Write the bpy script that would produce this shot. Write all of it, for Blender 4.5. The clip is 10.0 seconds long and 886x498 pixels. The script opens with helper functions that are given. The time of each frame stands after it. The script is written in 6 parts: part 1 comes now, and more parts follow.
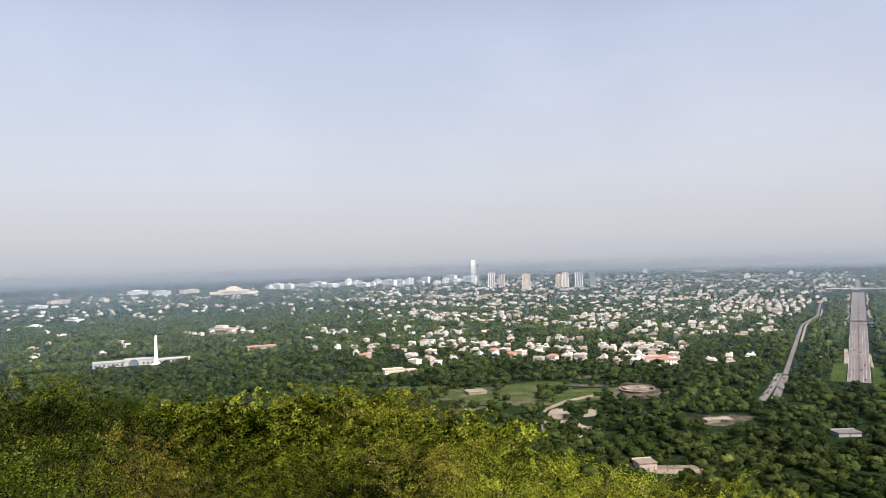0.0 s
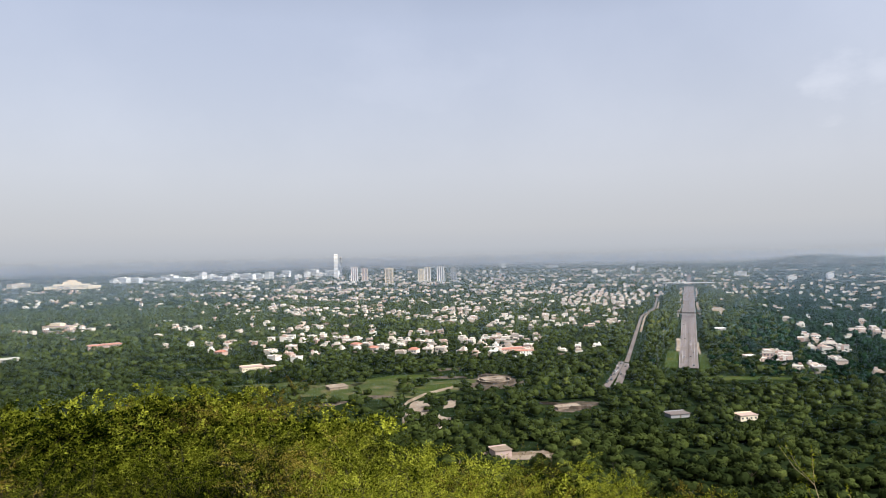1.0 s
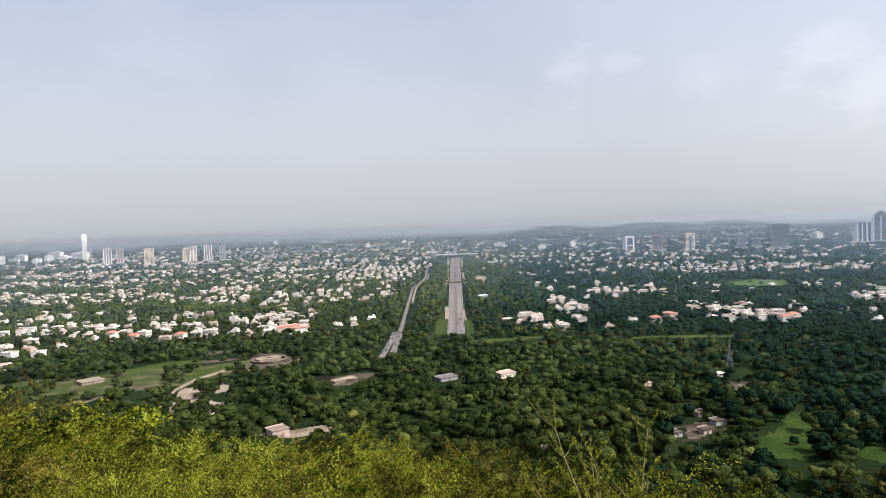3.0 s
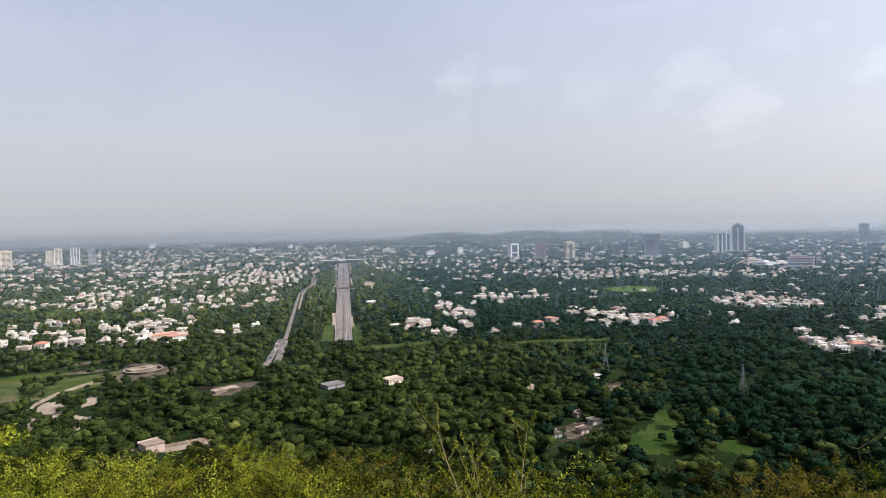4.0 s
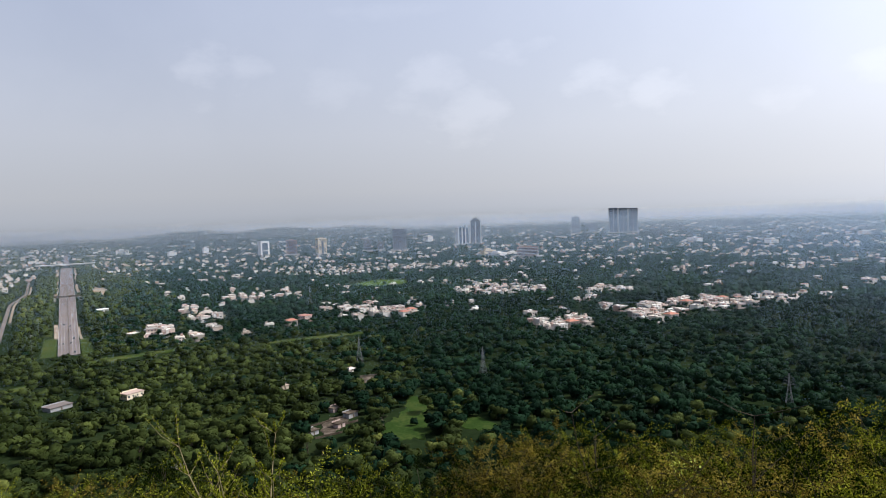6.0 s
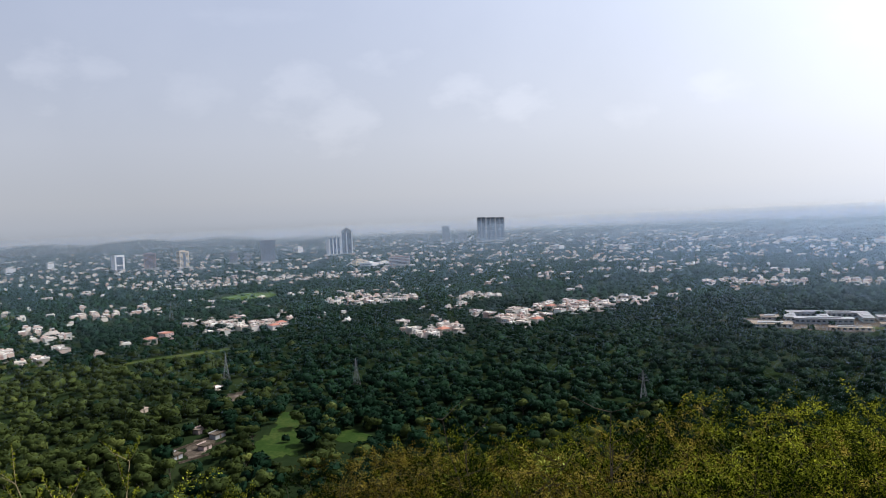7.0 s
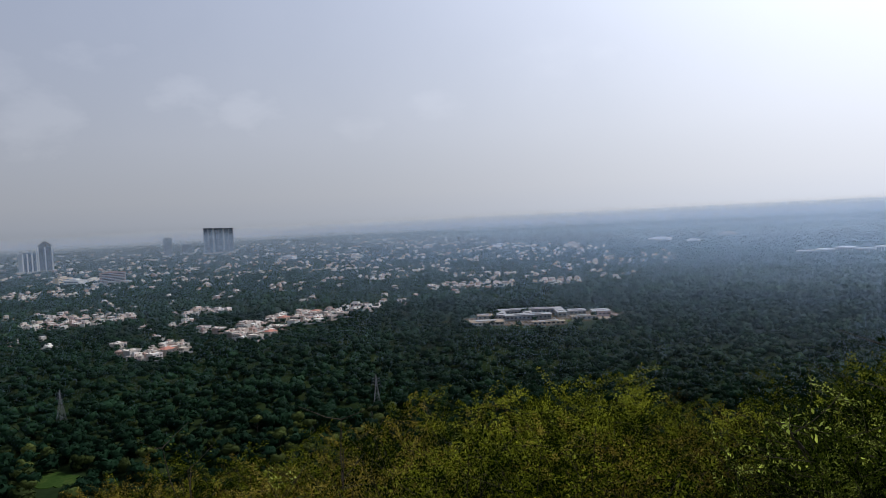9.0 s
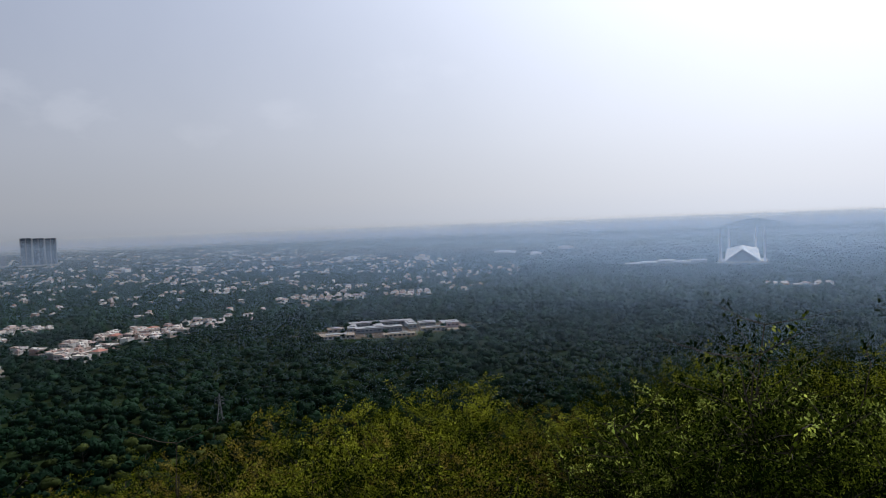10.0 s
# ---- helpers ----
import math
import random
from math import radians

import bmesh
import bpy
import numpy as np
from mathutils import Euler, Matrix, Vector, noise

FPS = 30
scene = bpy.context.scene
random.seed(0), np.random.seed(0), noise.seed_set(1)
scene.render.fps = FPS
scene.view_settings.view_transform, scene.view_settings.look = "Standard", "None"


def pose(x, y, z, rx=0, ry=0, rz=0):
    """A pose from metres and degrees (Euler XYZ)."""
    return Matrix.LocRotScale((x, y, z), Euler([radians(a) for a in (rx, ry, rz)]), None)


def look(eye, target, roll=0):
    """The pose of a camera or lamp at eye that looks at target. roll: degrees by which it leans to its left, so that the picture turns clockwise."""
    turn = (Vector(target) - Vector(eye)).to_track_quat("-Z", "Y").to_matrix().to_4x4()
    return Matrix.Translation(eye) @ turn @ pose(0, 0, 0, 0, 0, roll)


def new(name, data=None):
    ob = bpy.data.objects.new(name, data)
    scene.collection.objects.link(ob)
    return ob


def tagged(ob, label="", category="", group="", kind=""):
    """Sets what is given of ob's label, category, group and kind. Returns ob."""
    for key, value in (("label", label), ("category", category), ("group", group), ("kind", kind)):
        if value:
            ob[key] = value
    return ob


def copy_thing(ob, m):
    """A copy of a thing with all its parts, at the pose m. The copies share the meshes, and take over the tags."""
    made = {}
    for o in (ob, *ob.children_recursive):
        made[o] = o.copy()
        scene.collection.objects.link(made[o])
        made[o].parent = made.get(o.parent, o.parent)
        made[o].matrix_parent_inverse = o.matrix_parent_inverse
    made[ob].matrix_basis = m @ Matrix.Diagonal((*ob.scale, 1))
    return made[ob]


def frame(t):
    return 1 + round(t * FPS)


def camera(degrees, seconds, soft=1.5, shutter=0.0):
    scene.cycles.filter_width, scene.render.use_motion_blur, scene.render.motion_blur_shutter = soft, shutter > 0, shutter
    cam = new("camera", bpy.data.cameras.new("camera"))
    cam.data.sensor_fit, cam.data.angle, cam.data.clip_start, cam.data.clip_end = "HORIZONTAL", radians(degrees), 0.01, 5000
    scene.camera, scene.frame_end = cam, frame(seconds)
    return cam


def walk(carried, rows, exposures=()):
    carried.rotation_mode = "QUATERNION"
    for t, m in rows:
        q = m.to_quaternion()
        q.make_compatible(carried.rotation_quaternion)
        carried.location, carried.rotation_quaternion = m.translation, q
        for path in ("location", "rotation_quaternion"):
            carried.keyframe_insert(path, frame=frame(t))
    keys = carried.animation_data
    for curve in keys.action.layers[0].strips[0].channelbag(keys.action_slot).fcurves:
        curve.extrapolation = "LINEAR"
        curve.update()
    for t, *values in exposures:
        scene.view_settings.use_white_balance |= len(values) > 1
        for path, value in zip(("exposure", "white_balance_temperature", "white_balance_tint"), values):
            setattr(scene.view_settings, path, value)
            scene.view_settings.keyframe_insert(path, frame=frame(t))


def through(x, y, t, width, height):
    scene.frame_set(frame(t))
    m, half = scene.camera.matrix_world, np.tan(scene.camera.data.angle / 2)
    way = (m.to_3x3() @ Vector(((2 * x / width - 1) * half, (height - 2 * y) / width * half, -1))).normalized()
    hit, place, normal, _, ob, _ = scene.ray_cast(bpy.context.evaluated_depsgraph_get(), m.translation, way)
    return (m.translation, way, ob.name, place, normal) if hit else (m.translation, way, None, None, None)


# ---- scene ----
cam = camera(66.07, 10.0, soft=0.7)
EYE, ARM = 125.0, 0.35   # eye above the plain; the camera is held at arm's length and swung round
ROWS = [  # seconds, yaw, pitch, lean to the right
    (0.0, -0.00, 1.34, 1.65),
    (0.5, -5.56, 1.16, 1.76),
    (1.0, -11.45, 0.58, 1.20),
    (1.5, -16.75, -0.18, 1.42),
    (2.0, -22.04, -0.85, 1.84),
    (2.5, -26.90, -1.13, 2.06),
    (2.7, -28.33, -1.63, 2.27),
    (3.8, -36.97, -1.86, 1.38),
    (4.0, -39.57, -1.85, 1.37),
    (4.5, -45.23, -2.23, 1.71),
    (5.0, -50.57, -1.93, 1.66),
    (5.2, -52.58, -2.10, 1.53),
    (6.3, -63.25, -2.47, 2.13),
    (6.5, -65.42, -2.07, 1.98),
    (7.0, -71.01, -2.37, 2.53),
    (7.5, -76.07, -2.48, 2.76),
    (8.0, -82.37, -2.08, 2.78),
    (8.5, -87.28, -2.28, 3.22),
    (9.0, -93.26, -2.58, 2.87),
    (9.5, -99.37, -2.84, 3.23),
    (10.0, -105.77, -2.07, 2.20),
]
walk(cam, [(t, pose(-ARM * math.sin(radians(a)), ARM * math.cos(radians(a)), EYE) @ pose(0, 0, 0, 0, 0, a) @ pose(0, 0, 0, 90 + p, 0, 0) @ pose(0, 0, 0, 0, 0, -lean))
           for t, a, p, lean in ROWS],
     exposures=[(0.0, 0.12, 6450, 10), (0.5, 0.02, 6400, 10), (1.0, 0.02, 6400, 10), (1.5, 0.1, 6450, 11), (2.5, 0.1, 6450, 11), (4.5, -0.08, 6300, 11), (6.5, -0.2, 6150, 11), (8.0, -0.46, 6050, 11), (9.0, -0.8, 6000, 11), (10.0, -0.86, 6000, 11)])

# ---- world, sun ----
SUN_AZ, SUN_EL = -140.0, 46.0      # the sun stands to the right of the last view
SUN_DIR = Vector((-math.sin(radians(SUN_AZ)) * math.cos(radians(SUN_EL)), math.cos(radians(SUN_AZ)) * math.cos(radians(SUN_EL)), math.sin(radians(SUN_EL))))


def link(tree, a, b):
    tree.links.new(a, b)


def node(tree, kind, **inputs):
    n = tree.nodes.new(kind)
    for k, v in inputs.items():
        n.inputs[k.replace("_", " ")].default_value = v
    return n


def maths(tree, op, a, b=None, c=None, clamp=False):
    n = tree.nodes.new("ShaderNodeMath")
    n.operation, n.use_clamp = op, clamp
    for i, v in enumerate((a, b, c)):
        if v is None:
            continue
        if isinstance(v, (int, float)):
            n.inputs[i].default_value = v
        else:
            tree.links.new(v, n.inputs[i])
    return n.outputs[0]


def mix_colour(tree, fac, a, b, blend="MIX"):
    n = tree.nodes.new("ShaderNodeMix")
    n.data_type, n.blend_type = "RGBA", blend
    for i, v in ((0, fac), (6, a), (7, b)):
        if isinstance(v, (int, float)):
            n.inputs[i].default_value = v
        elif isinstance(v, tuple):
            n.inputs[i].default_value = (*v, 1) if len(v) == 3 else v
        else:
            tree.links.new(v, n.inputs[i])
    return n.outputs[2]


def ramp(tree, fac, stops):
    n = tree.nodes.new("ShaderNodeValToRGB")
    while len(n.color_ramp.elements) < len(stops):
        n.color_ramp.elements.new(0.5)
    for e, (p, c) in zip(n.color_ramp.elements, stops):
        e.position, e.color = p, (*c, 1) if isinstance(c, tuple) else (c, c, c, 1)
    tree.links.new(fac, n.inputs[0])
    return n.outputs[0]


CUMULUS = ((-41.6, 12.0, 2.6, 2.0, 0.6), (-45.0, 12.2, 2.2, 1.6, 0.45), (-52.0, 11.0, 3.0, 2.2, 0.3), (-59.2, 10.8, 3.8, 2.6, 0.5), (-63.0, 8.6, 3.2, 2.2, 0.55), (-67.0, 13.2, 3.4, 1.0, 0.45),
           (-73.6, 10.4, 3.2, 1.7, 0.6), (-78.2, 9.5, 3.0, 1.5, 0.6), (-86.8, 8.0, 2.2, 1.1, 0.35), (-93.6, 9.2, 3.0, 1.2, 0.4), (-104.0, 12.0, 5.0, 2.2, 0.3), (-57.0, 16.5, 5.0, 0.7, 0.2), (-10.0, 15.0, 9.0, 3.0, 0.12))


def make_world():
    """A Nishita sky seen through thick summer haze, with a few faint cumulus tops."""
    w = bpy.data.worlds.new("hazy_sky")
    scene.world = w
    w.use_nodes = True
    t = w.node_tree
    t.nodes.clear()
    sky = t.nodes.new("ShaderNodeTexSky")
    sky.sky_type, sky.sun_disc = "NISHITA", False
    sky.sun_elevation, sky.sun_rotation = radians(SUN_EL), radians(-SUN_AZ)
    sky.air_density, sky.dust_density, sky.ozone_density, sky.altitude = 1.2, 3.0, 1.5, 600
    co = t.nodes.new("ShaderNodeTexCoord").outputs["Generated"]
    sep = t.nodes.new("ShaderNodeSeparateXYZ")
    link(t, co, sep.inputs[0])
    up = maths(t, "MAXIMUM", sep.outputs[2], 0.0)
    # haze: thick at the horizon, thin overhead
    thick = maths(t, "POWER", 2.718, maths(t, "MULTIPLY", up, -1.6))
    haze = ramp(t, up, [(0.0, (4.5, 4.75, 5.15)), (0.012, (5.1, 5.3, 5.7)), (0.04, (5.8, 5.9, 6.2)), (0.12, (6.7, 6.8, 7.4)), (0.32, (7.2, 7.6, 9.1)), (0.6, (3.4, 4.1, 5.8)), (0.9, (2.0, 2.7, 4.4))])
    col = mix_colour(t, thick, sky.outputs[0], haze)
    # aureole round the veiled sun
    dot = t.nodes.new("ShaderNodeVectorMath")
    dot.operation = "DOT_PRODUCT"
    link(t, co, dot.inputs[0])
    dot.inputs[1].default_value = SUN_DIR
    near = maths(t, "MAXIMUM", dot.outputs[1], 0.0)
    glow = maths(t, "ADD", maths(t, "MULTIPLY", maths(t, "POWER", near, 6.0), 24.0), maths(t, "MULTIPLY", near, 3.2))
    low_haze = maths(t, "MULTIPLY", maths(t, "POWER", 2.718, maths(t, "MULTIPLY", up, -8.0)), 11.0)
    glow = maths(t, "ADD", glow, maths(t, "MULTIPLY", maths(t, "POWER", near, 3.0), low_haze))
    rays = t.nodes.new("ShaderNodeVectorMath")
    rays.operation = "SCALE"
    rays.inputs[0].default_value = (1.0, 0.99, 1.0)
    link(t, glow, rays.inputs["Scale"])
    col = mix_colour(t, 1.0, col, rays.outputs[0], "ADD")
    # faint cumulus tops: bearing, height, half width, half height in degrees, brightness; crisp above, lost in haze below
    bearing = maths(t, "MULTIPLY", maths(t, "ARCTAN2", maths(t, "MULTIPLY", sep.outputs[0], -1.0), sep.outputs[1]), 57.2958)
    height = maths(t, "MULTIPLY", maths(t, "ARCSINE", sep.outputs[2]), 57.2958)
    billow = node(t, "ShaderNodeTexNoise", Scale=13.0, Detail=9.0, Roughness=0.55)
    low = t.nodes.new("ShaderNodeVectorMath")
    low.operation = "MULTIPLY"
    link(t, co, low.inputs[0])
    low.inputs[1].default_value = (1.0, 1.0, 1.9)
    link(t, low.outputs[0], billow.inputs["Vector"])
    wisp = node(t, "ShaderNodeTexNoise", Scale=3.2, Detail=6.0, Roughness=0.6)
    link(t, co, wisp.inputs["Vector"])
    ragged = maths(t, "MULTIPLY", maths(t, "SUBTRACT", billow.outputs[0], 0.48), 4.4)
    cover = None
    for az, el, wide, tall, bright in CUMULUS:
        across = maths(t, "POWER", maths(t, "ABSOLUTE", maths(t, "DIVIDE", maths(t, "SUBTRACT", bearing, az), wide)), 2.0)
        over = maths(t, "DIVIDE", maths(t, "SUBTRACT", height, el), tall)
        over = maths(t, "ADD", maths(t, "POWER", maths(t, "MAXIMUM", over, 0.0), 2.0), maths(t, "MULTIPLY", maths(t, "MAXIMUM", maths(t, "MULTIPLY", over, -1.0), 0.0), 0.7))
        inside = maths(t, "SUBTRACT", 1.0, maths(t, "ADD", maths(t, "ADD", across, over), ragged))
        puff = maths(t, "MULTIPLY", maths(t, "SMOOTH_MIN", maths(t, "MAXIMUM", maths(t, "MULTIPLY", inside, 0.9), 0.0), 1.0, 0.3), bright)
        cover = puff if cover is None else maths(t, "MAXIMUM", cover, puff)
    col = mix_colour(t, maths(t, "MULTIPLY", cover, 1.0), col, (1.45, 1.35, 1.25), "ADD")
    veil = maths(t, "MULTIPLY", ramp(t, wisp.outputs[0], [(0.42, 0.0), (0.7, 1.0)]), ramp(t, up, [(0.06, 0.0), (0.16, 1.0), (0.6, 0.6)]))
    col = mix_colour(t, maths(t, "MULTIPLY", veil, 0.5), col, (0.8, 0.75, 0.7), "ADD")
    bg = node(t, "ShaderNodeBackground", Strength=0.1)
    link(t, col, bg.inputs[0])
    out = t.nodes.new("ShaderNodeOutputWorld")
    link(t, bg.outputs[0], out.inputs[0])


make_world()
sun = new("sun", bpy.data.lights.new("sun", "SUN"))
sun.data.energy, sun.data.angle, sun.data.color = 6.0, radians(1.5), (1.0, 0.95, 0.86)
sun.matrix_world = look(SUN_DIR * 4000, (0, 0, 0))

# ---- materials ----
def principled(name, rough=0.85, metal=0.0, spec=0.3):
    m = bpy.data.materials.new(name)
    m.use_nodes = True
    t = m.node_tree
    b = t.nodes["Principled BSDF"]
    b.inputs["Roughness"].default_value, b.inputs["Metallic"].default_value = rough, metal
    b.inputs["Specular IOR Level"].default_value = spec
    return m, t, b


def position(t, scale=1.0):
    g = t.nodes.new("ShaderNodeNewGeometry")
    v = t.nodes.new("ShaderNodeVectorMath")
    v.operation = "SCALE"
    v.inputs["Scale"].default_value = scale
    link(t, g.outputs["Position"], v.inputs[0])
    return v.outputs[0]


def noise_at(t, scale, detail=4.0, rough=0.55):
    n = node(t, "ShaderNodeTexNoise", Scale=scale, Detail=detail, Roughness=rough)
    link(t, position(t), n.inputs["Vector"])
    return n.outputs[0]


def plaster(name, colours, grime=0.35, scale=0.25, rough=0.85):
    """Painted walls: each object or joined piece takes its own paint; rain streaks and grime."""
    m, t, b = principled(name, rough)
    pick = t.nodes.new("ShaderNodeObjectInfo").outputs["Random"]
    isle = t.nodes.new("ShaderNodeNewGeometry").outputs["Random Per Island"]
    pick = maths(t, "FRACT", maths(t, "ADD", maths(t, "MULTIPLY", pick, 7.31), isle))
    n = len(colours)
    col = ramp(t, pick, [(i / n, c) for i, c in enumerate(colours)])
    t.nodes[-1].color_ramp.interpolation = "CONSTANT"
    dirt = ramp(t, noise_at(t, scale, 5.0, 0.65), [(0.42, 0.0), (0.75, 1.0)])
    col = mix_colour(t, maths(t, "MULTIPLY", dirt, grime), col, (0.25, 0.22, 0.18))
    fine = noise_at(t, scale * 12, 3.0)
    col = mix_colour(t, 0.25, col, mix_colour(t, fine, (0.25, 0.25, 0.25), (0.8, 0.8, 0.8)), "OVERLAY")
    link(t, col, b.inputs["Base Color"])
    bump = node(t, "ShaderNodeBump", Strength=0.3, Distance=0.05)
    link(t, fine, bump.inputs["Height"])
    link(t, bump.outputs[0], b.inputs["Normal"])
    return m


def leaves(name, dark, light, patch=0.02, gloss=0.25, through=0.35, tint="tint", accent=None, grain=0.25, marks=(0.1, 0.6, 0.95), relief=0.0):
    """Foliage: a tint for each plant, a second spread for each leaf, patches over the land, light passing through."""
    m, t, b = principled(name, 0.6, 0.0, gloss)
    at = t.nodes.new("ShaderNodeAttribute")
    at.attribute_name = tint
    isle = t.nodes.new("ShaderNodeNewGeometry").outputs["Random Per Island"]
    big = ramp(t, noise_at(t, patch, 3.0), [(0.3, 0.0), (0.7, 1.0)])
    obj = t.nodes.new("ShaderNodeObjectInfo").outputs["Random"]
    f = maths(t, "ADD", maths(t, "MULTIPLY", at.outputs["Fac"], 0.5), maths(t, "ADD", maths(t, "MULTIPLY", isle, grain), maths(t, "ADD", maths(t, "MULTIPLY", big, 0.25), maths(t, "MULTIPLY", maths(t, "SUBTRACT", obj, 0.5), 0.3))), clamp=True)
    stops = [(0.15, dark), (0.8, light)]
    if accent:
        stops = list(zip(marks, (dark, light, accent)))
    col = ramp(t, f, stops)
    link(t, col, b.inputs["Base Color"])
    if relief:
        bp = node(t, "ShaderNodeBump", Strength=relief, Distance=0.5)
        link(t, noise_at(t, 1.6, 3.0, 0.7), bp.inputs["Height"])
        link(t, bp.outputs[0], b.inputs["Normal"])
    tr = t.nodes.new("ShaderNodeBsdfTranslucent")
    thin = t.nodes.new("ShaderNodeVectorMath")
    thin.operation = "MULTIPLY"
    link(t, col, thin.inputs[0])
    thin.inputs[1].default_value = (2.1, 2.0, 1.3)
    link(t, thin.outputs[0], tr.inputs[0])
    mix = t.nodes.new("ShaderNodeMixShader")
    mix.inputs[0].default_value = through
    link(t, b.outputs[0], mix.inputs[1])
    link(t, tr.outputs[0], mix.inputs[2])
    link(t, mix.outputs[0], t.nodes["Material Output"].inputs[0])
    return m


def mottled(name, a, b_col, scale, rough=0.9, bump=0.4, c=None, spec=0.25):
    """Ground, asphalt, bark, stone: two colours mixed at two scales, with relief."""
    m, t, b = principled(name, rough, 0.0, spec)
    n1, n2 = noise_at(t, scale, 5.0, 0.6), noise_at(t, scale * 9, 4.0, 0.6)
    f = maths(t, "ADD", maths(t, "MULTIPLY", n1, 0.65), maths(t, "MULTIPLY", n2, 0.35))
    stops = [(0.38, a), (0.6, b_col)] if c is None else [(0.35, a), (0.5, b_col), (0.62, c)]
    link(t, ramp(t, f, stops), b.inputs["Base Color"])
    bp = node(t, "ShaderNodeBump", Strength=bump, Distance=0.1)
    link(t, n2, bp.inputs["Height"])
    link(t, bp.outputs[0], b.inputs["Normal"])
    return m


M_WALL = plaster("painted_plaster", [(0.66, 0.58, 0.5), (0.46, 0.37, 0.3), (0.76, 0.72, 0.66), (0.42, 0.29, 0.24), (0.58, 0.51, 0.44), (0.7, 0.65, 0.59), (0.32, 0.28, 0.24), (0.58, 0.44, 0.37)], 0.32)
M_WHITE = plaster("white_paint", [(0.8, 0.79, 0.77), (0.74, 0.73, 0.71)], 0.15, 0.05)
M_MARBLE = plaster("white_marble", [(0.8, 0.8, 0.8), (0.76, 0.76, 0.76)], 0.12, 0.03, 0.4)
M_MUSEUM = plaster("weathered_cream_stone", [(0.42, 0.4, 0.36), (0.38, 0.36, 0.33)], 0.4, 0.08)
M_CREAM = plaster("cream_cladding", [(0.7, 0.58, 0.42), (0.66, 0.56, 0.42)], 0.25, 0.04)
M_GREYCLAD = plaster("grey_cladding", [(0.3, 0.3, 0.31), (0.26, 0.26, 0.27)], 0.3, 0.04)
M_PINK = plaster("pink_brick_cladding", [(0.45, 0.33, 0.3), (0.42, 0.31, 0.28)], 0.3, 0.05)
M_ROOF = plaster("flat_roof_screed", [(0.54, 0.48, 0.42), (0.3, 0.27, 0.24), (0.62, 0.57, 0.52), (0.4, 0.29, 0.24), (0.68, 0.63, 0.58)], 0.45, 0.2)
M_TILE = mottled("red_roof_tile", (0.33, 0.13, 0.09), (0.42, 0.2, 0.14), 0.4)
M_GLASS, _t, _b = principled("dark_window_glass", 0.12, 0.0, 0.6)
_b.inputs["Base Color"].default_value = (0.03, 0.04, 0.05, 1)
link(_t, ramp(_t, noise_at(_t, 0.3, 2.0), [(0.3, (0.02, 0.03, 0.04)), (0.7, (0.06, 0.08, 0.1))]), _b.inputs["Base Color"])
M_BLUE, _t, _b = principled("blue_curtain_glass", 0.18, 0.0, 0.6)
link(_t, ramp(_t, noise_at(_t, 0.05, 3.0), [(0.3, (0.07, 0.09, 0.12)), (0.7, (0.12, 0.15, 0.19))]), _b.inputs["Base Color"])
M_STEEL, _t, _b = principled("galvanised_steel", 0.5, 0.9, 0.5)
link(_t, ramp(_t, noise_at(_t, 2.0), [(0.3, (0.16, 0.165, 0.17)), (0.7, (0.26, 0.265, 0.27))]), _b.inputs["Base Color"])
# near-black ground: the shade between the crowns is put into its colour
M_EARTH = mottled("shaded_forest_floor", (0.008, 0.014, 0.006), (0.014, 0.023, 0.009), 0.02, 1.0, 0.5, (0.022, 0.03, 0.012), 0.0)
M_DIRT = mottled("pale_gravel", (0.17, 0.128, 0.095), (0.25, 0.2, 0.155), 0.06, 0.95, 0.5, (0.33, 0.28, 0.22), 0.05)
M_GRASS = mottled("cut_grass", (0.02, 0.036, 0.006), (0.035, 0.054, 0.01), 0.06, 0.95, 0.5, (0.075, 0.078, 0.022), 0.05)
M_PARK = mottled("dry_park_grass", (0.026, 0.04, 0.011), (0.05, 0.064, 0.02), 0.05, 0.95, 0.5, (0.12, 0.1, 0.052), 0.05)
M_ASPHALT = mottled("worn_asphalt", (0.115, 0.097, 0.092), (0.155, 0.13, 0.122), 0.02, 0.9, 0.05, (0.19, 0.16, 0.148), 0.05)
M_YARD = mottled("brown_rubble_earth", (0.03, 0.025, 0.018), (0.07, 0.055, 0.041), 0.12, 0.95, 0.6, (0.17, 0.135, 0.108), 0.05)
M_FIELD = mottled("bright_sports_turf", (0.045, 0.085, 0.018), (0.06, 0.1, 0.022), 0.03, 0.95, 0.3, (0.085, 0.12, 0.03), 0.05)
M_MEADOW = mottled("lush_meadow_grass", (0.012, 0.028, 0.004), (0.021, 0.042, 0.007), 0.05, 0.95, 0.6, (0.045, 0.06, 0.014), 0.05)
M_PALEWOOD = mottled("pale_twig", (0.2, 0.15, 0.08), (0.34, 0.27, 0.15), 8.0, 0.9, 0.4)
M_KERB = mottled("concrete", (0.32, 0.3, 0.28), (0.45, 0.43, 0.4), 0.3, 0.9, 0.3)
M_LINE = mottled("road_paint", (0.6, 0.6, 0.57), (0.75, 0.75, 0.72), 1.0, 0.7, 0.1)
M_BARK = mottled("bark", (0.07, 0.055, 0.04), (0.16, 0.13, 0.1), 3.0, 0.95, 0.6)
M_TWIG = mottled("dry_twig", (0.02, 0.016, 0.01), (0.06, 0.045, 0.03), 8.0, 0.9, 0.4)
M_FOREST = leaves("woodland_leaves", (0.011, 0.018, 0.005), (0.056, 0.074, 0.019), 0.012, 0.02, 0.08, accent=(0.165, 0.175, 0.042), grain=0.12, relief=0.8)
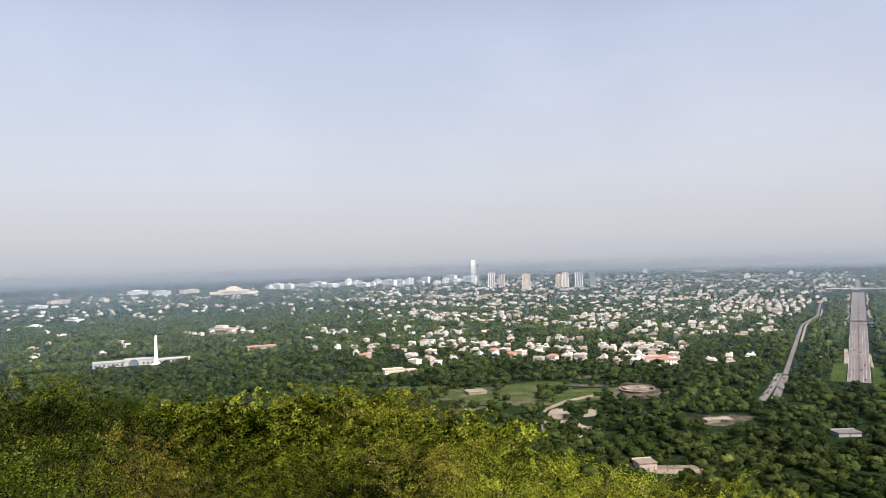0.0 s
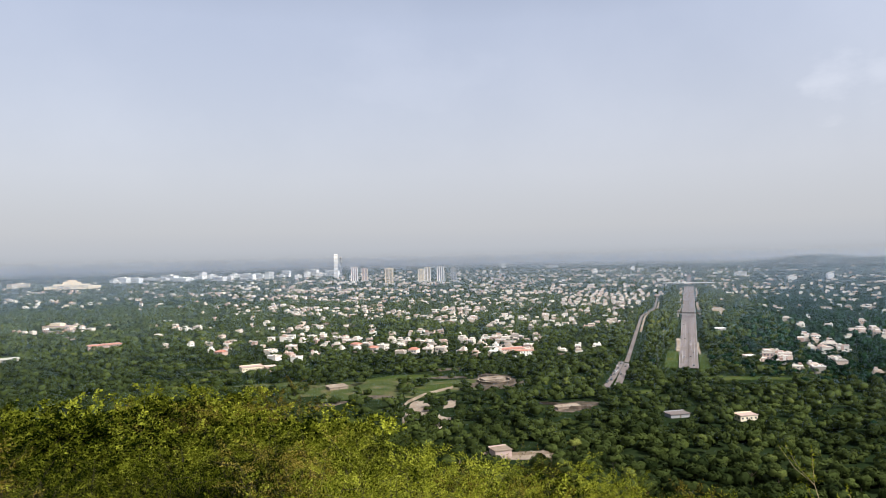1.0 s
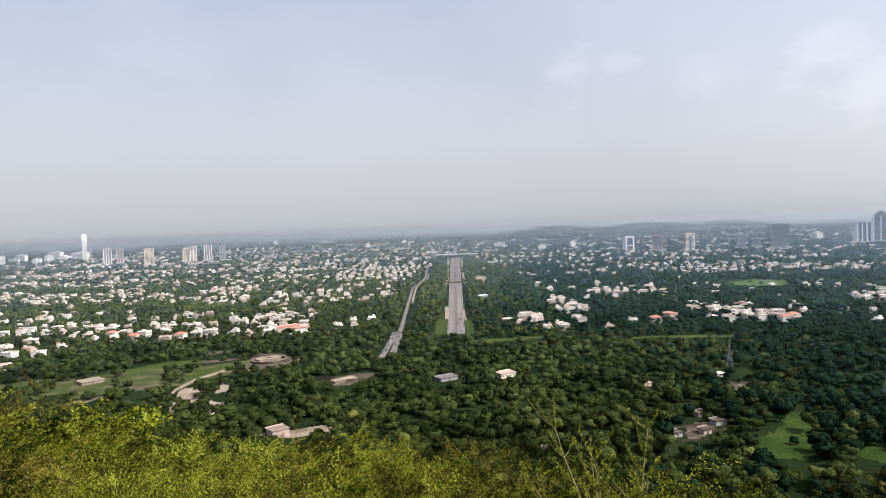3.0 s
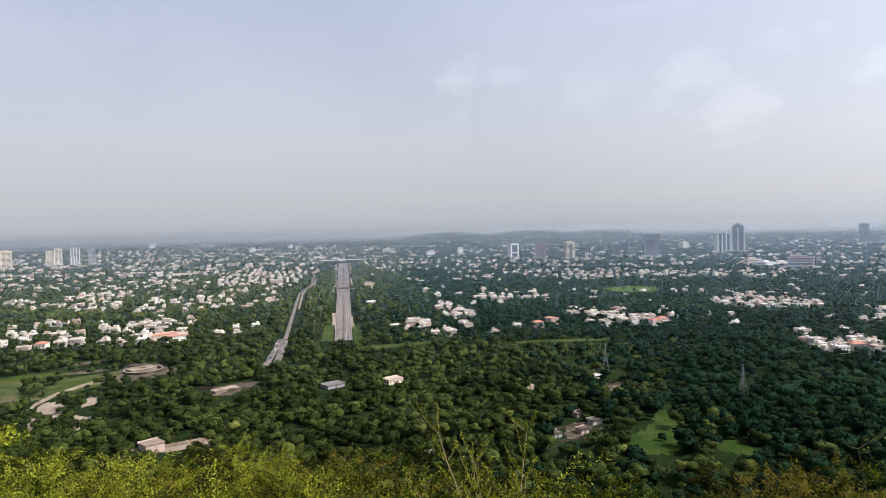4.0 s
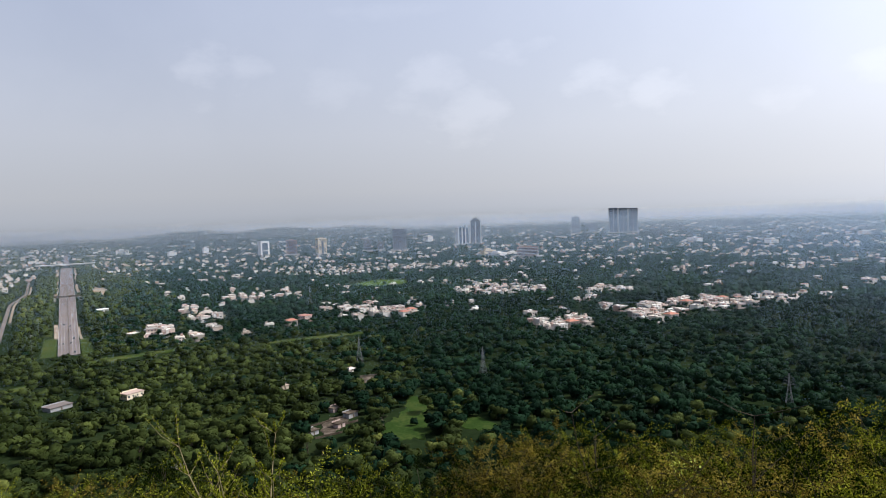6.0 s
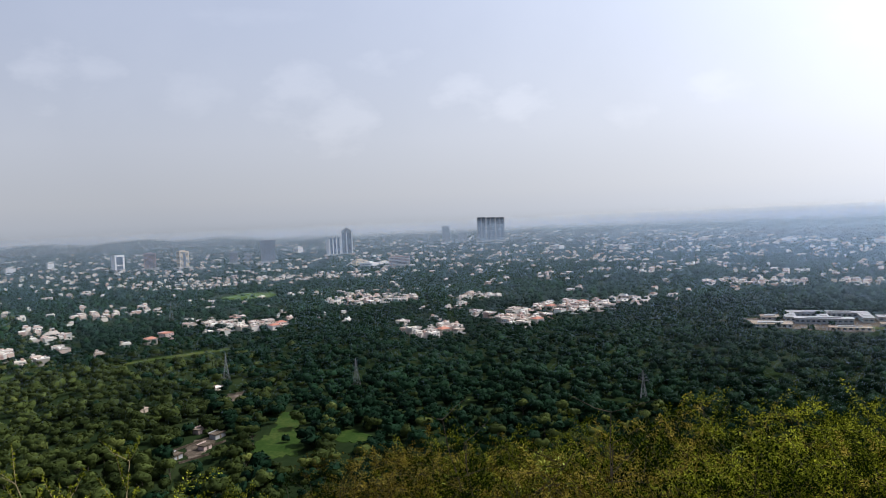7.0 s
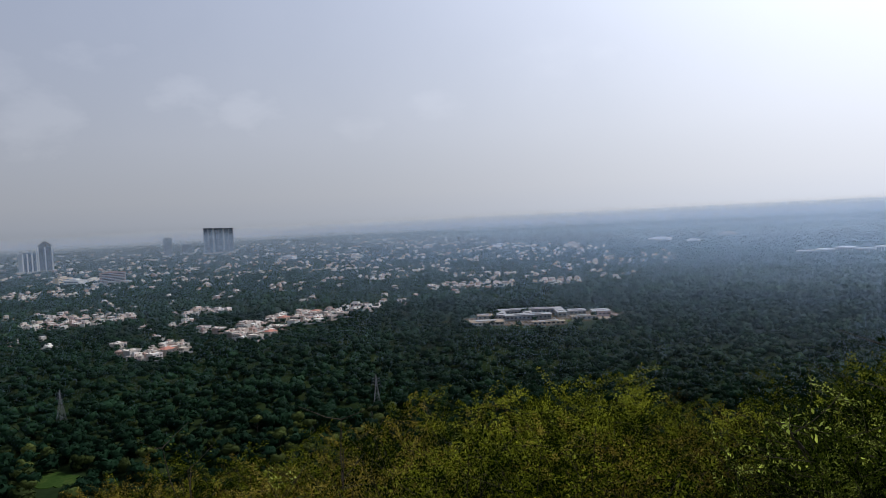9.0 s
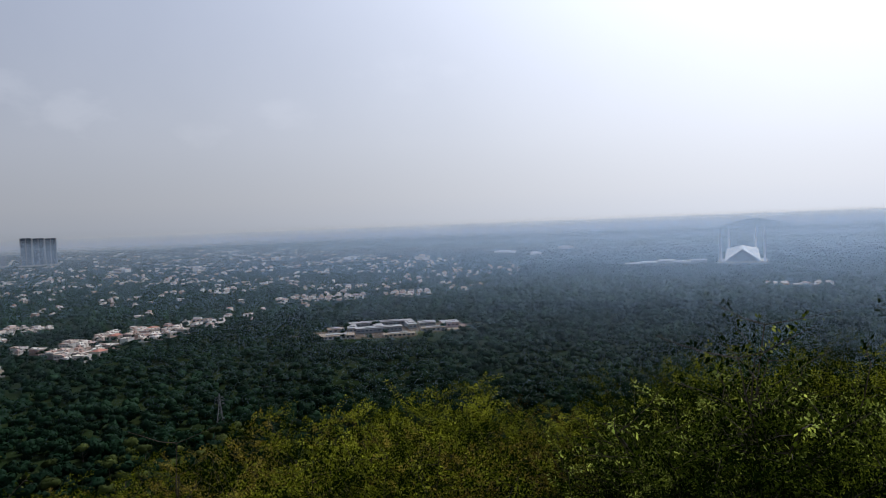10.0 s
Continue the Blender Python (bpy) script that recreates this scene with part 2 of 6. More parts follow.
# darker, bluer copy for the backlit right: its shade is in the colour
M_WOOD_SHADED = leaves("shaded_wood_leaves", (0.0035, 0.0125, 0.006), (0.0135, 0.037, 0.017), 0.012, 0.02, 0.06, accent=(0.054, 0.092, 0.036), grain=0.08, relief=0.8)
# pale accent leaves paint glints, the near-black stop paints shade among them
M_BUSH = leaves("yellow_green_leaves", (0.004, 0.008, 0.001), (0.09, 0.105, 0.009), 0.08, 0.0, 0.32, accent=(0.36, 0.38, 0.045), marks=(0.4, 0.58, 0.86))
M_DRYBUSH = leaves("drying_leaves", (0.012, 0.01, 0.003), (0.115, 0.09, 0.014), 0.1, 0.0, 0.28, accent=(0.3, 0.24, 0.05), marks=(0.36, 0.57, 0.8))
# dark green bush at the left; on the right also painted shade below the crest
M_DARKBUSH = leaves("dark_green_leaves", (0.003, 0.006, 0.001), (0.035, 0.05, 0.006), 0.15, 0.0, 0.25, accent=(0.16, 0.19, 0.025), marks=(0.4, 0.6, 0.86))
# no gloss here: glints are the pale accent, inner shade the dark stop
M_BROAD = leaves("broad_leaves_painted_glints", (0.002, 0.005, 0.001), (0.034, 0.05, 0.007), 0.3, 0.0, 0.42, accent=(0.36, 0.42, 0.1), marks=(0.46, 0.62, 0.8))


def haze_stand_in(name, colour, through):
    """Air haze put into a surface colour; through is the share lit from behind."""
    m, t, b = principled(name, 1.0, 0.0, 0.0)
    b.inputs["Base Color"].default_value = (*colour, 1)
    tr = t.nodes.new("ShaderNodeBsdfTranslucent")
    tr.inputs[0].default_value = (*colour, 1)
    mix = t.nodes.new("ShaderNodeMixShader")
    mix.inputs[0].default_value = through
    link(t, b.outputs[0], mix.inputs[1])
    link(t, tr.outputs[0], mix.inputs[2])
    link(t, mix.outputs[0], t.nodes["Material Output"].inputs[0])
    return m


# painted haze by distance: blue near, greyer midway, pale far out
M_HAZE = haze_stand_in("near_haze_tint", (0.41, 0.55, 0.76), 0.82)
M_MIDHAZE = haze_stand_in("mid_haze_tint", (0.43, 0.485, 0.555), 0.6)
M_FARHAZE = haze_stand_in("far_haze_tint", (0.61, 0.61, 0.63), 0.76)

# ---- helpers for meshes ----
rng = np.random.default_rng(7)


def mesh_of(name, verts, faces, mats, tint=None, mat_index=None, normals=None):
    """A mesh from arrays: faces is an (n, k) array of vertex numbers."""
    me = bpy.data.meshes.new(name)
    verts, faces = np.asarray(verts, np.float32), np.asarray(faces, np.int32)
    n, k = faces.shape
    me.vertices.add(len(verts))
    me.vertices.foreach_set("co", verts.ravel())
    me.loops.add(n * k)
    me.loops.foreach_set("vertex_index", faces.ravel())
    me.polygons.add(n)
    me.polygons.foreach_set("loop_start", np.arange(0, n * k, k, dtype=np.int32))
    for m in mats if isinstance(mats, (list, tuple)) else [mats]:
        me.materials.append(m)
    if mat_index is not None:
        me.polygons.foreach_set("material_index", np.asarray(mat_index, np.int32))
    if tint is not None:
        a = me.attributes.new("tint", "FLOAT", "POINT")
        a.data.foreach_set("value", np.asarray(tint, np.float32))
    if normals is None:
        me.polygons.foreach_set("use_smooth", np.zeros(n, bool))
    me.update(calc_edges=True)
    if normals is not None:
        me.normals_split_custom_set_from_vertices(np.asarray(normals, np.float32))
    return me


def part(name, bm, material, parent, label=""):
    """One mesh object under a thing or a part."""
    me = bpy.data.meshes.new(name)
    bm.to_mesh(me)
    bm.free()
    me.materials.append(material)
    ob = new(name, me)
    ob.parent = parent
    return tagged(ob, label)


def thing(name, m, label, category, group="", kind=""):
    ob = new(name)
    ob.matrix_world = m
    ob.empty_display_size = 0.5
    return tagged(ob, label, category, group, kind)


def add_box(bm, x0, x1, y0, y1, z0, z1, bevel=0.0):
    r = bmesh.ops.create_cube(bm, size=1.0)
    for v in r["verts"]:
        v.co = Vector(((x0 + x1) / 2 + v.co.x * (x1 - x0), (y0 + y1) / 2 + v.co.y * (y1 - y0), (z0 + z1) / 2 + v.co.z * (z1 - z0)))
    if bevel:
        edges = {e for v in r["verts"] for e in v.link_edges}
        bmesh.ops.bevel(bm, geom=list(edges), offset=bevel, segments=1, affect="EDGES")
    return r["verts"]


def box(x0, x1, y0, y1, z0, z1, bevel=0.0):
    bm = bmesh.new()
    add_box(bm, x0, x1, y0, y1, z0, z1, bevel)
    return bm


def add_beam(bm, a, b, w, sides=4):
    """A straight bar between two places."""
    a, b = Vector(a), Vector(b)
    d = b - a
    r = bmesh.ops.create_cone(bm, cap_ends=True, segments=sides, radius1=w, radius2=w, depth=d.length)
    q = d.to_track_quat("Z", "Y").to_matrix().to_4x4()
    bmesh.ops.transform(bm, matrix=Matrix.Translation((a + b) / 2) @ q, verts=r["verts"])


def polar(az, r):
    return -math.sin(radians(az)) * r, math.cos(radians(az)) * r


# ---- the lie of the land ----
# the brow of the hill below the eye: bearing, how steeply the eye looks down on the bush tops, how far off, how tall the bushes
BROW = np.array([(-180, 12, 300, 3), (-160, 4, 60, 2.6), (-145, -5.3, 16, 2.6), (-139, -6.9, 15, 2.6), (-133, -8.0, 15, 2.6), (-129.5, -8.8, 15, 2.6), (-126, -9.8, 15, 2.6), (-123, -10.9, 16, 2.5),
                 (-119, -12.6, 18, 2.4), (-112, -13.9, 22, 2.8), (-105, -12.8, 22, 2.8), (-99, -13.6, 21, 2.8), (-93, -15.1, 20, 2.8), (-86, -16.8, 26, 2.8), (-79, -17.8, 30, 2.6),
                 (-72, -16.8, 28, 2.6), (-66, -17.4, 22, 2.4), (-61, -18.9, 16, 2.2), (-57, -19.9, 14, 2.0), (-52, -18.8, 14, 2.2), (-44, -18.3, 14, 2.4), (-37, -18.6, 20, 2.6),
                 (-30, -17.6, 28, 2.8), (-22, -16.4, 30, 3.0), (-17, -16.2, 30, 3.0), (-13, -16.5, 29, 3.0), (-8, -15.1, 28, 3.0), (-4, -13.3, 32, 3.2), (0, -11.8, 45, 3.6),
                 (5, -9.8, 65, 4.2), (11, -9.8, 70, 4.2), (17, -10.2, 65, 4.2), (21, -9.9, 60, 4.0), (25, -8.4, 40, 3.4), (29, -7.2, 32, 3.2), (34, -7.1, 30, 3.2), (50, -4, 40, 3),
                 (90, 6, 200, 3), (180, 12, 300, 3)])
# low hills that stand on the plain: bearing, distance, height of the top, length across and along the sight
HILLS = ((-130.4, 4100, 66, 160, 240), (-146, 2500, 135, 210, 500), (-40, 4450, 34, 260, 250), (-47, 4400, 38, 240, 250), (-53, 4450, 30, 200, 250))


def lie(x, y):
    """Height of the ground."""
    x, y = np.asarray(x, float), np.asarray(y, float)
    r, az = np.hypot(x, y), np.degrees(np.arctan2(-x, y))
    el, d, hb = (np.interp(az, BROW[:, 0], BROW[:, i]) for i in (1, 2, 3))
    w = np.clip(r / 6.0, 0, 1) ** 1.5          # the trodden top under the eye is even
    el, d, hb = el * w - 12.0 * (1 - w), d * w + 20.0 * (1 - w), hb * w + 2.6 * (1 - w)
    k = np.clip(r / d, 0, 1)
    inner = EYE + r * np.tan(np.radians(el - 9 * (1 - k))) - 1.6 - (hb - 1.6) * k
    brow = EYE + d * np.tan(np.radians(el)) - hb
    hill = np.where(r < d, inner, brow - 0.75 * (r - d))
    plain = 78 * np.clip((r - 2600) / 2300, 0, 0.97) ** 2
    for a, hr, hh, across, along in HILLS:
        hx, hy = polar(a, 1.0)
        u, v = x * hy - y * hx, x * hx + y * hy - hr
        plain = plain + hh * np.exp(-np.abs(u / across) ** 2.6 - (v / along) ** 2)
    return np.maximum(plain, hill)


def make_ground():
    rs = np.concatenate([[0.01], np.arange(1.5, 40, 1.5), np.geomspace(40, 300, 46)[1:], np.geomspace(300, 5200, 80)[1:]])
    azs = np.radians(np.arange(0, 360, 1.5))
    rr, aa = np.meshgrid(rs, azs, indexing="ij")
    x, y = -np.sin(aa) * rr, np.cos(aa) * rr
    z = lie(x, y) + np.where(rr < 3000, 0.25 * np.sin(x * 0.07) * np.sin(y * 0.05), 0)
    nr, na = rr.shape
    i, j = np.meshgrid(np.arange(nr - 1), np.arange(na), indexing="ij")
    f = np.stack([i * na + j, i * na + (j + 1) % na, (i + 1) * na + (j + 1) % na, (i + 1) * na + j], -1).reshape(-1, 4)
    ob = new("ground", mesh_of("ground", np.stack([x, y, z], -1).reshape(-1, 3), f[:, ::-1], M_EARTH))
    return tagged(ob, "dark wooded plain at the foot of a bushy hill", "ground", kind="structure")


make_ground()

# the avenue runs straight away from the hill; u across it to the right, v along it
AVE0, AVE_DIR = Vector((395.0, 660.0)), Vector((0.5195, 0.8545))
AVE_RIGHT = Vector((AVE_DIR.y, -AVE_DIR.x))


def ave(u, v):
    p = AVE0 + AVE_RIGHT * u + AVE_DIR * v
    return p.x, p.y


def to_ave(x, y):
    dx, dy = np.asarray(x) - AVE0.x, np.asarray(y) - AVE0.y
    return dx * AVE_RIGHT.x + dy * AVE_RIGHT.y, dx * AVE_DIR.x + dy * AVE_DIR.y


def strip(name, u0, u1, v0, v1, lift, mat, label, category, kind="structure", parent=None, wob=0.0, steps=None, bend=None, flare=None):
    """A long flat strip beside or on the avenue, a slab that follows the ground."""
    n = steps or max(2, int((v1 - v0) / 40))
    vs = []
    for i in range(n + 1):
        v = v0 + (v1 - v0) * i / n
        w = wob * math.sin(v * 0.02 + u0) + (float(np.interp(v, *bend)) if bend else 0.0)
        f = float(np.interp(v, *flare)) if flare else 0.0
        for u, low in ((u0 + w - f, 0.6), (u0 + w - f, 0), (u1 + w + f, 0), (u1 + w + f, 0.6)):
            x, y = ave(u, v)
            vs.append((x, y, float(lie(x, y)) + lift - low))
    f = [(4 * i + k, 4 * i + k + 1, 4 * i + k + 5, 4 * i + k + 4) for i in range(n) for k in range(3)]
    ob = new(name, mesh_of(name, vs, np.array(f), mat))
    if parent:
        ob.parent = parent
        return tagged(ob, label)
    return tagged(ob, label, category, kind=kind)


# the carriageways widen away from the hill, up to the flyover
FLARE = ((0, 600, 1750), (0, 2.5, 6.0))
strip("verge", -23, -9.4, 0, 130, 0.42, M_GRASS, "mown green grass verge beside the avenue", "verge")
strip("verge", 13.4, 24, 0, 110, 0.42, M_GRASS, "mown green grass verge beside the avenue", "verge")
strip("verge", -27, -17, 150, 560, 0.42, M_GRASS, "mown green grass verge beside the avenue", "verge", wob=2.0)
road = strip("road", -7.5, 11.5, 0, 1760, 0.6, M_ASPHALT, "wide worn grey dual carriageway with a median", "road", flare=FLARE)
strip("road", -6.0, 10.0, 1890, 2700, 0.6, M_ASPHALT, "far stretch of the avenue beyond the flyover", "road")
strip("median", 1.7, 2.5, 4, 600, 0.78, M_YARD, "dark planted median strip", "median", parent=road)
strip("median", 1.6, 2.5, 640, 1740, 0.78, M_GRASS, "grassy median strip", "median", parent=road)
for u, side in ((-7.9, -1), (11.5, 1)):
    strip("kerb", u, u + 0.35, 0, 1750, 0.75, M_KERB, "", "kerb", parent=road, bend=(FLARE[0], tuple(side * f for f in FLARE[1])))
for u in (-4.6, -1.7, 5.4, 8.3):
    strip("lane_line", u - 0.06, u + 0.06, 0, 500, 0.606, M_LINE, "", "line", parent=road, bend=((0, 600), (0, 2.0 if u > 2 else -2.0)))
strip("shoulder", -14.0, -9.4, 125, 260, 0.5, M_DIRT, "pale dusty lay-by of the avenue", "shoulder", wob=1.2)
strip("shoulder", 13.4, 16.0, 105, 220, 0.5, M_DIRT, "pale dusty lay-by of the avenue", "shoulder", wob=1.2)
strip("shoulder", -21.5, -14.0, 720, 1740, 0.5, M_DIRT, "pale dusty shoulder of the avenue", "shoulder", wob=1.5, bend=((700, 1740), (0, -5)))
strip("shoulder", 18.0, 23.0, 760, 1740, 0.5, M_DIRT, "pale dusty shoulder of the avenue", "shoulder", wob=1.5, bend=((700, 1740), (0, 5)))
strip("service_road", -73, -67, -125, 30, 0.5, M_ASPHALT, "worn grey junction with parked cars", "road", wob=1.0)
strip("service_road", -64.5, -58, -120, 20, 0.5, M_ASPHALT, "worn grey junction with parked cars", "road", wob=1.2)
SERVICE = ((0, 31, 311, 600, 806, 1334), (-66, -64, -74, -84, -69, -83))
strip("service_road", -2.4, 2.4, 26, 1334, 0.5, M_ASPHALT, "narrow grey service road beside trees", "road", bend=SERVICE)
strip("shoulder", 4.8, 8.0, 330, 1000, 0.45, M_DIRT, "pale dusty edge of the service road", "shoulder", bend=SERVICE)


def patch(name, cx, cy, rx, ry, mat, label, category, turn=0.0, lift=0.35, seed=1):
    """An uneven patch of lawn, gravel or earth."""
    ph = [random.Random(seed + i).uniform(0, 6.28) for i in range(4)]
    vs, n = [(cx, cy, float(lie(cx, cy)) + lift)], 72
    for k in (0.5, 0.93, 1.0):
        for i in range(n):
            a = 2 * math.pi * i / n
            w = 1 + 0.16 * math.sin(2 * a + ph[0]) + 0.12 * math.sin(3 * a + ph[1]) + 0.07 * math.sin(7 * a + ph[2]) + 0.05 * math.sin(11 * a + ph[3]) + 0.035 * math.sin(19 * a + ph[0])
            dx, dy = rx * k * w * math.cos(a), ry * k * w * math.sin(a)
            x, y = cx + dx * math.cos(turn) - dy * math.sin(turn), cy + dx * math.sin(turn) + dy * math.cos(turn)
            vs.append((x, y, float(lie(x, y)) + (lift if k < 1 else -0.3)))
    bm = bmesh.new()
    bv = [bm.verts.new(v) for v in vs]
    for i in range(n):
        j = (i + 1) % n
        bm.faces.new((bv[0], bv[1 + i], bv[1 + j]))
        for q in (0, n):
            bm.faces.new((bv[1 + q + i], bv[1 + q + n + i], bv[1 + q + n + j], bv[1 + q + j]))
    ob = part(name, bm, mat, None, label)
    return tagged(ob, "", category, kind="structure")


# clearings: centre, half sizes, turn
GRID0 = math.atan2(AVE_DIR.y, AVE_DIR.x) - math.pi / 2
CLEARINGS = []


def clearing(name, x, y, rx, ry, mat, label, category, turn=0.0, seed=1):
    CLEARINGS.append((x, y, rx, ry, turn))
    return patch(name, x, y, rx, ry, mat, label, category, turn, 0.12 + 0.012 * len(CLEARINGS), seed)


patch("parkland", 80, 645, 98, 48, M_PARK, "rough dry grass of an open park", "grass", 0.1, 0.25, 50)
clearing("car_park", 86, 548, 9, 44, M_DIRT, "curved grey car park cut into the trees", "car park", -0.29, 3)
clearing("car_park", 107, 530, 7.5, 50, M_DIRT, "grey car park lane behind a row of trees", "car park", -0.3, 70)
clearing("clearing", 130, 690, 30, 8, M_YARD, "bare brownish earth track among trees", "clearing", -0.2, 4)
clearing("clearing", 60, 668, 24, 9, M_YARD, "bare brownish earth track among trees", "clearing", 0.2, 60)
clearing("lawn", -40, 700, 46, 12, M_PARK, "dry grass between trees", "lawn", 0.1, 61)
clearing("lawn", -100, 800, 50, 14, M_PARK, "dry grass between trees", "lawn", 0.1, 62)
clearing("clearing", 26, 652, 30, 22, M_YARD, "bare brownish earth clearing among trees", "clearing", 0.3, 5)
clearing("clearing", 212, 526, 22, 16, M_YARD, "bare brownish earth clearing among trees", "clearing", 0.5, 8)
clearing("clearing", 95, 700, 40, 16, M_GRASS, "rough green lawn among trees", "lawn", 0.2, 9)
clearing("clearing", 205, 640, 12, 7, M_YARD, "bare brownish earth clearing among trees", "clearing", 0.2, 32)
clearing("clearing", 150, 735, 22, 8, M_YARD, "bare brownish earth track among trees", "clearing", 0.4, 33)
clearing("clearing", 60, 610, 16, 8, M_YARD, "bare brownish earth clearing among trees", "clearing", 0.1, 34)
clearing("clearing", 15, 590, 20, 7, M_YARD, "bare brownish earth track among trees", "clearing", 0.6, 35)
clearing("clearing", 181, 651, 27, 40, M_YARD, "bare brown ground round a walled ring", "clearing", -0.25, 6)
clearing("meadow", 338, 222, 30, 14, M_MEADOW, "open green meadow below the hill", "meadow", 0.75, 10)
clearing("meadow", 378, 240, 24, 11, M_MEADOW, "open green meadow below the hill", "meadow", 0.45, 73)
clearing("meadow", 358, 186, 18, 9, M_MEADOW, "open green meadow below the hill", "meadow", 0.9, 74)
clearing("yard", 322, 266, 17, 8, M_YARD, "brown yard with rubble beside huts", "yard", 0.5, 36)
clearing("yard", 429, 317, 15, 8, M_YARD, "small brown clearing with felled wood", "yard", 0.6, 37)
clearing("track", 136, 404, 26, 5, M_DIRT, "pale dirt track below the hill", "track", 0.0, 38)
clearing("plaza", 835, 1270, 13, 130, M_DIRT, "pale bare plaza between dark trees", "plaza", GRID0, 71)
clearing("lawn", 120, 640, 22, 12, M_GRASS, "rough green lawn among trees", "lawn", 0.5, 39)
clearing("lawn", 420, 590, 50, 10, M_GRASS, "rough green lawn among trees", "lawn", -0.3, 40)
clearing("lawn", 560, 480, 60, 9, M_GRASS, "strip of pale grass among trees", "lawn", -0.6, 41)
clearing("lawn", 300, 560, 18, 8, M_GRASS, "rough green lawn among trees", "lawn", 0.2, 42)
clearing("sports_field", 1078, 760, 62, 58, M_FIELD, "flat green sports field between trees", "field", 0.6, 12)
clearing("lawn", -480, 985, 90, 30, M_GRASS, "pale green lawn beside a monument", "lawn", 0.4, 13)
clearing("lawn", -520, 860, 60, 24, M_GRASS, "pale green lawn among trees", "lawn", 0.4, 14)

# ---- buildings ----
GRID = GRID0      # the town's streets run with the avenue
BUILT = []                                                   # ground kept free of trees: x, y, radius


def windows_on(parent, w, d, h, z0, storeys, per, size, mat=None, sides=("f", "b", "l", "r"), sill=False):
    """A pane set in a shallow frame for every window of the four sides, each an object of its own on shared meshes."""
    ww, wh = size
    pane = bpy.data.meshes.new("window")
    bm = box(-ww / 2, ww / 2, -0.06, 0.08, -wh / 2, wh / 2)
    bm.to_mesh(pane)
    bm.free()
    pane.materials.append(mat or M_GLASS)
    for s in sides:
        span = w if s in "fb" else d
        n = max(1, int(span / per))
        for k in range(storeys):
            for i in range(n):
                c = (i + 0.5) / n * span - span / 2
                z = z0 + (k + 0.55) * h / storeys
                loc, rot = {"f": ((c, -d / 2, z), 0), "b": ((c, d / 2, z), math.pi), "l": ((-w / 2, c, z), -math.pi / 2), "r": ((w / 2, c, z), math.pi / 2)}[s]
                ob = new("window", pane)
                ob.parent = parent
                ob.matrix_local = Matrix.Translation(loc) @ Matrix.Rotation(rot, 4, "Z")


def place(az, r, turn=None):
    x, y = polar(az, r)
    return Matrix.Translation((x, y, float(lie(x, y)))) @ Matrix.Rotation(GRID if turn is None else turn, 4, "Z")


def tower(name, az, r, w, d, h, mat, label, storeys, per=4.0, win=(2.4, 2.0), glass=None, fins=0, fin_mat=None, crown=4.0, turn=None, group="office towers"):
    """A high-rise: body, floor bands, windows, corner or facade fins, plant room on a parapeted roof."""
    if turn is None:
        turn = radians(az)
    t = thing(name, place(az, r, turn), label, "tower", group)
    BUILT.append((*polar(az, r), max(w, d) * 0.8))
    part("wall", box(-w / 2, w / 2, -d / 2, d / 2, -2, h, 0.3), mat, t)
    part("podium", box(-w * 0.75, w * 0.75, -d * 0.8, d * 0.8, -2, 7, 0.2), M_KERB, t)
    bm = bmesh.new()
    for x0, x1, y0, y1 in ((-w / 2 - 0.4, w / 2 + 0.4, -d / 2 - 0.4, -d / 2 + 0.4), (-w / 2 - 0.4, w / 2 + 0.4, d / 2 - 0.4, d / 2 + 0.4), (-w / 2 - 0.4, -w / 2 + 0.4, -d / 2, d / 2), (w / 2 - 0.4, w / 2 + 0.4, -d / 2, d / 2)):
        add_box(bm, x0, x1, y0, y1, h - 0.5, h + 1.4)
    part("parapet", bm, mat, t)
    part("plant_room", box(-w * 0.25, w * 0.2, -d * 0.25, d * 0.25, h, h + crown, 0.2), mat, t)
    for i in range(fins):
        x = -w / 2 + w * i / max(1, fins - 1)
        part("fin", box(x - w * 0.05, x + w * 0.05, -d / 2 - 1.1, d / 2 + 1.1, 0, h + 1.0), fin_mat or mat, t)
    for k in range(storeys):
        z = 7 + (h - 8) * (k + 0.3) / storeys
        bm = box(-w * 0.43, w * 0.43, -d / 2 - 0.12, d / 2 + 0.12, z, z + (h - 8) / storeys * 0.42)
        add_box(bm, -w / 2 - 0.12, w / 2 + 0.12, -d * 0.4, d * 0.4, z, z + (h - 8) / storeys * 0.42)
        part("window_band", bm, glass or M_GLASS, t)
    return t


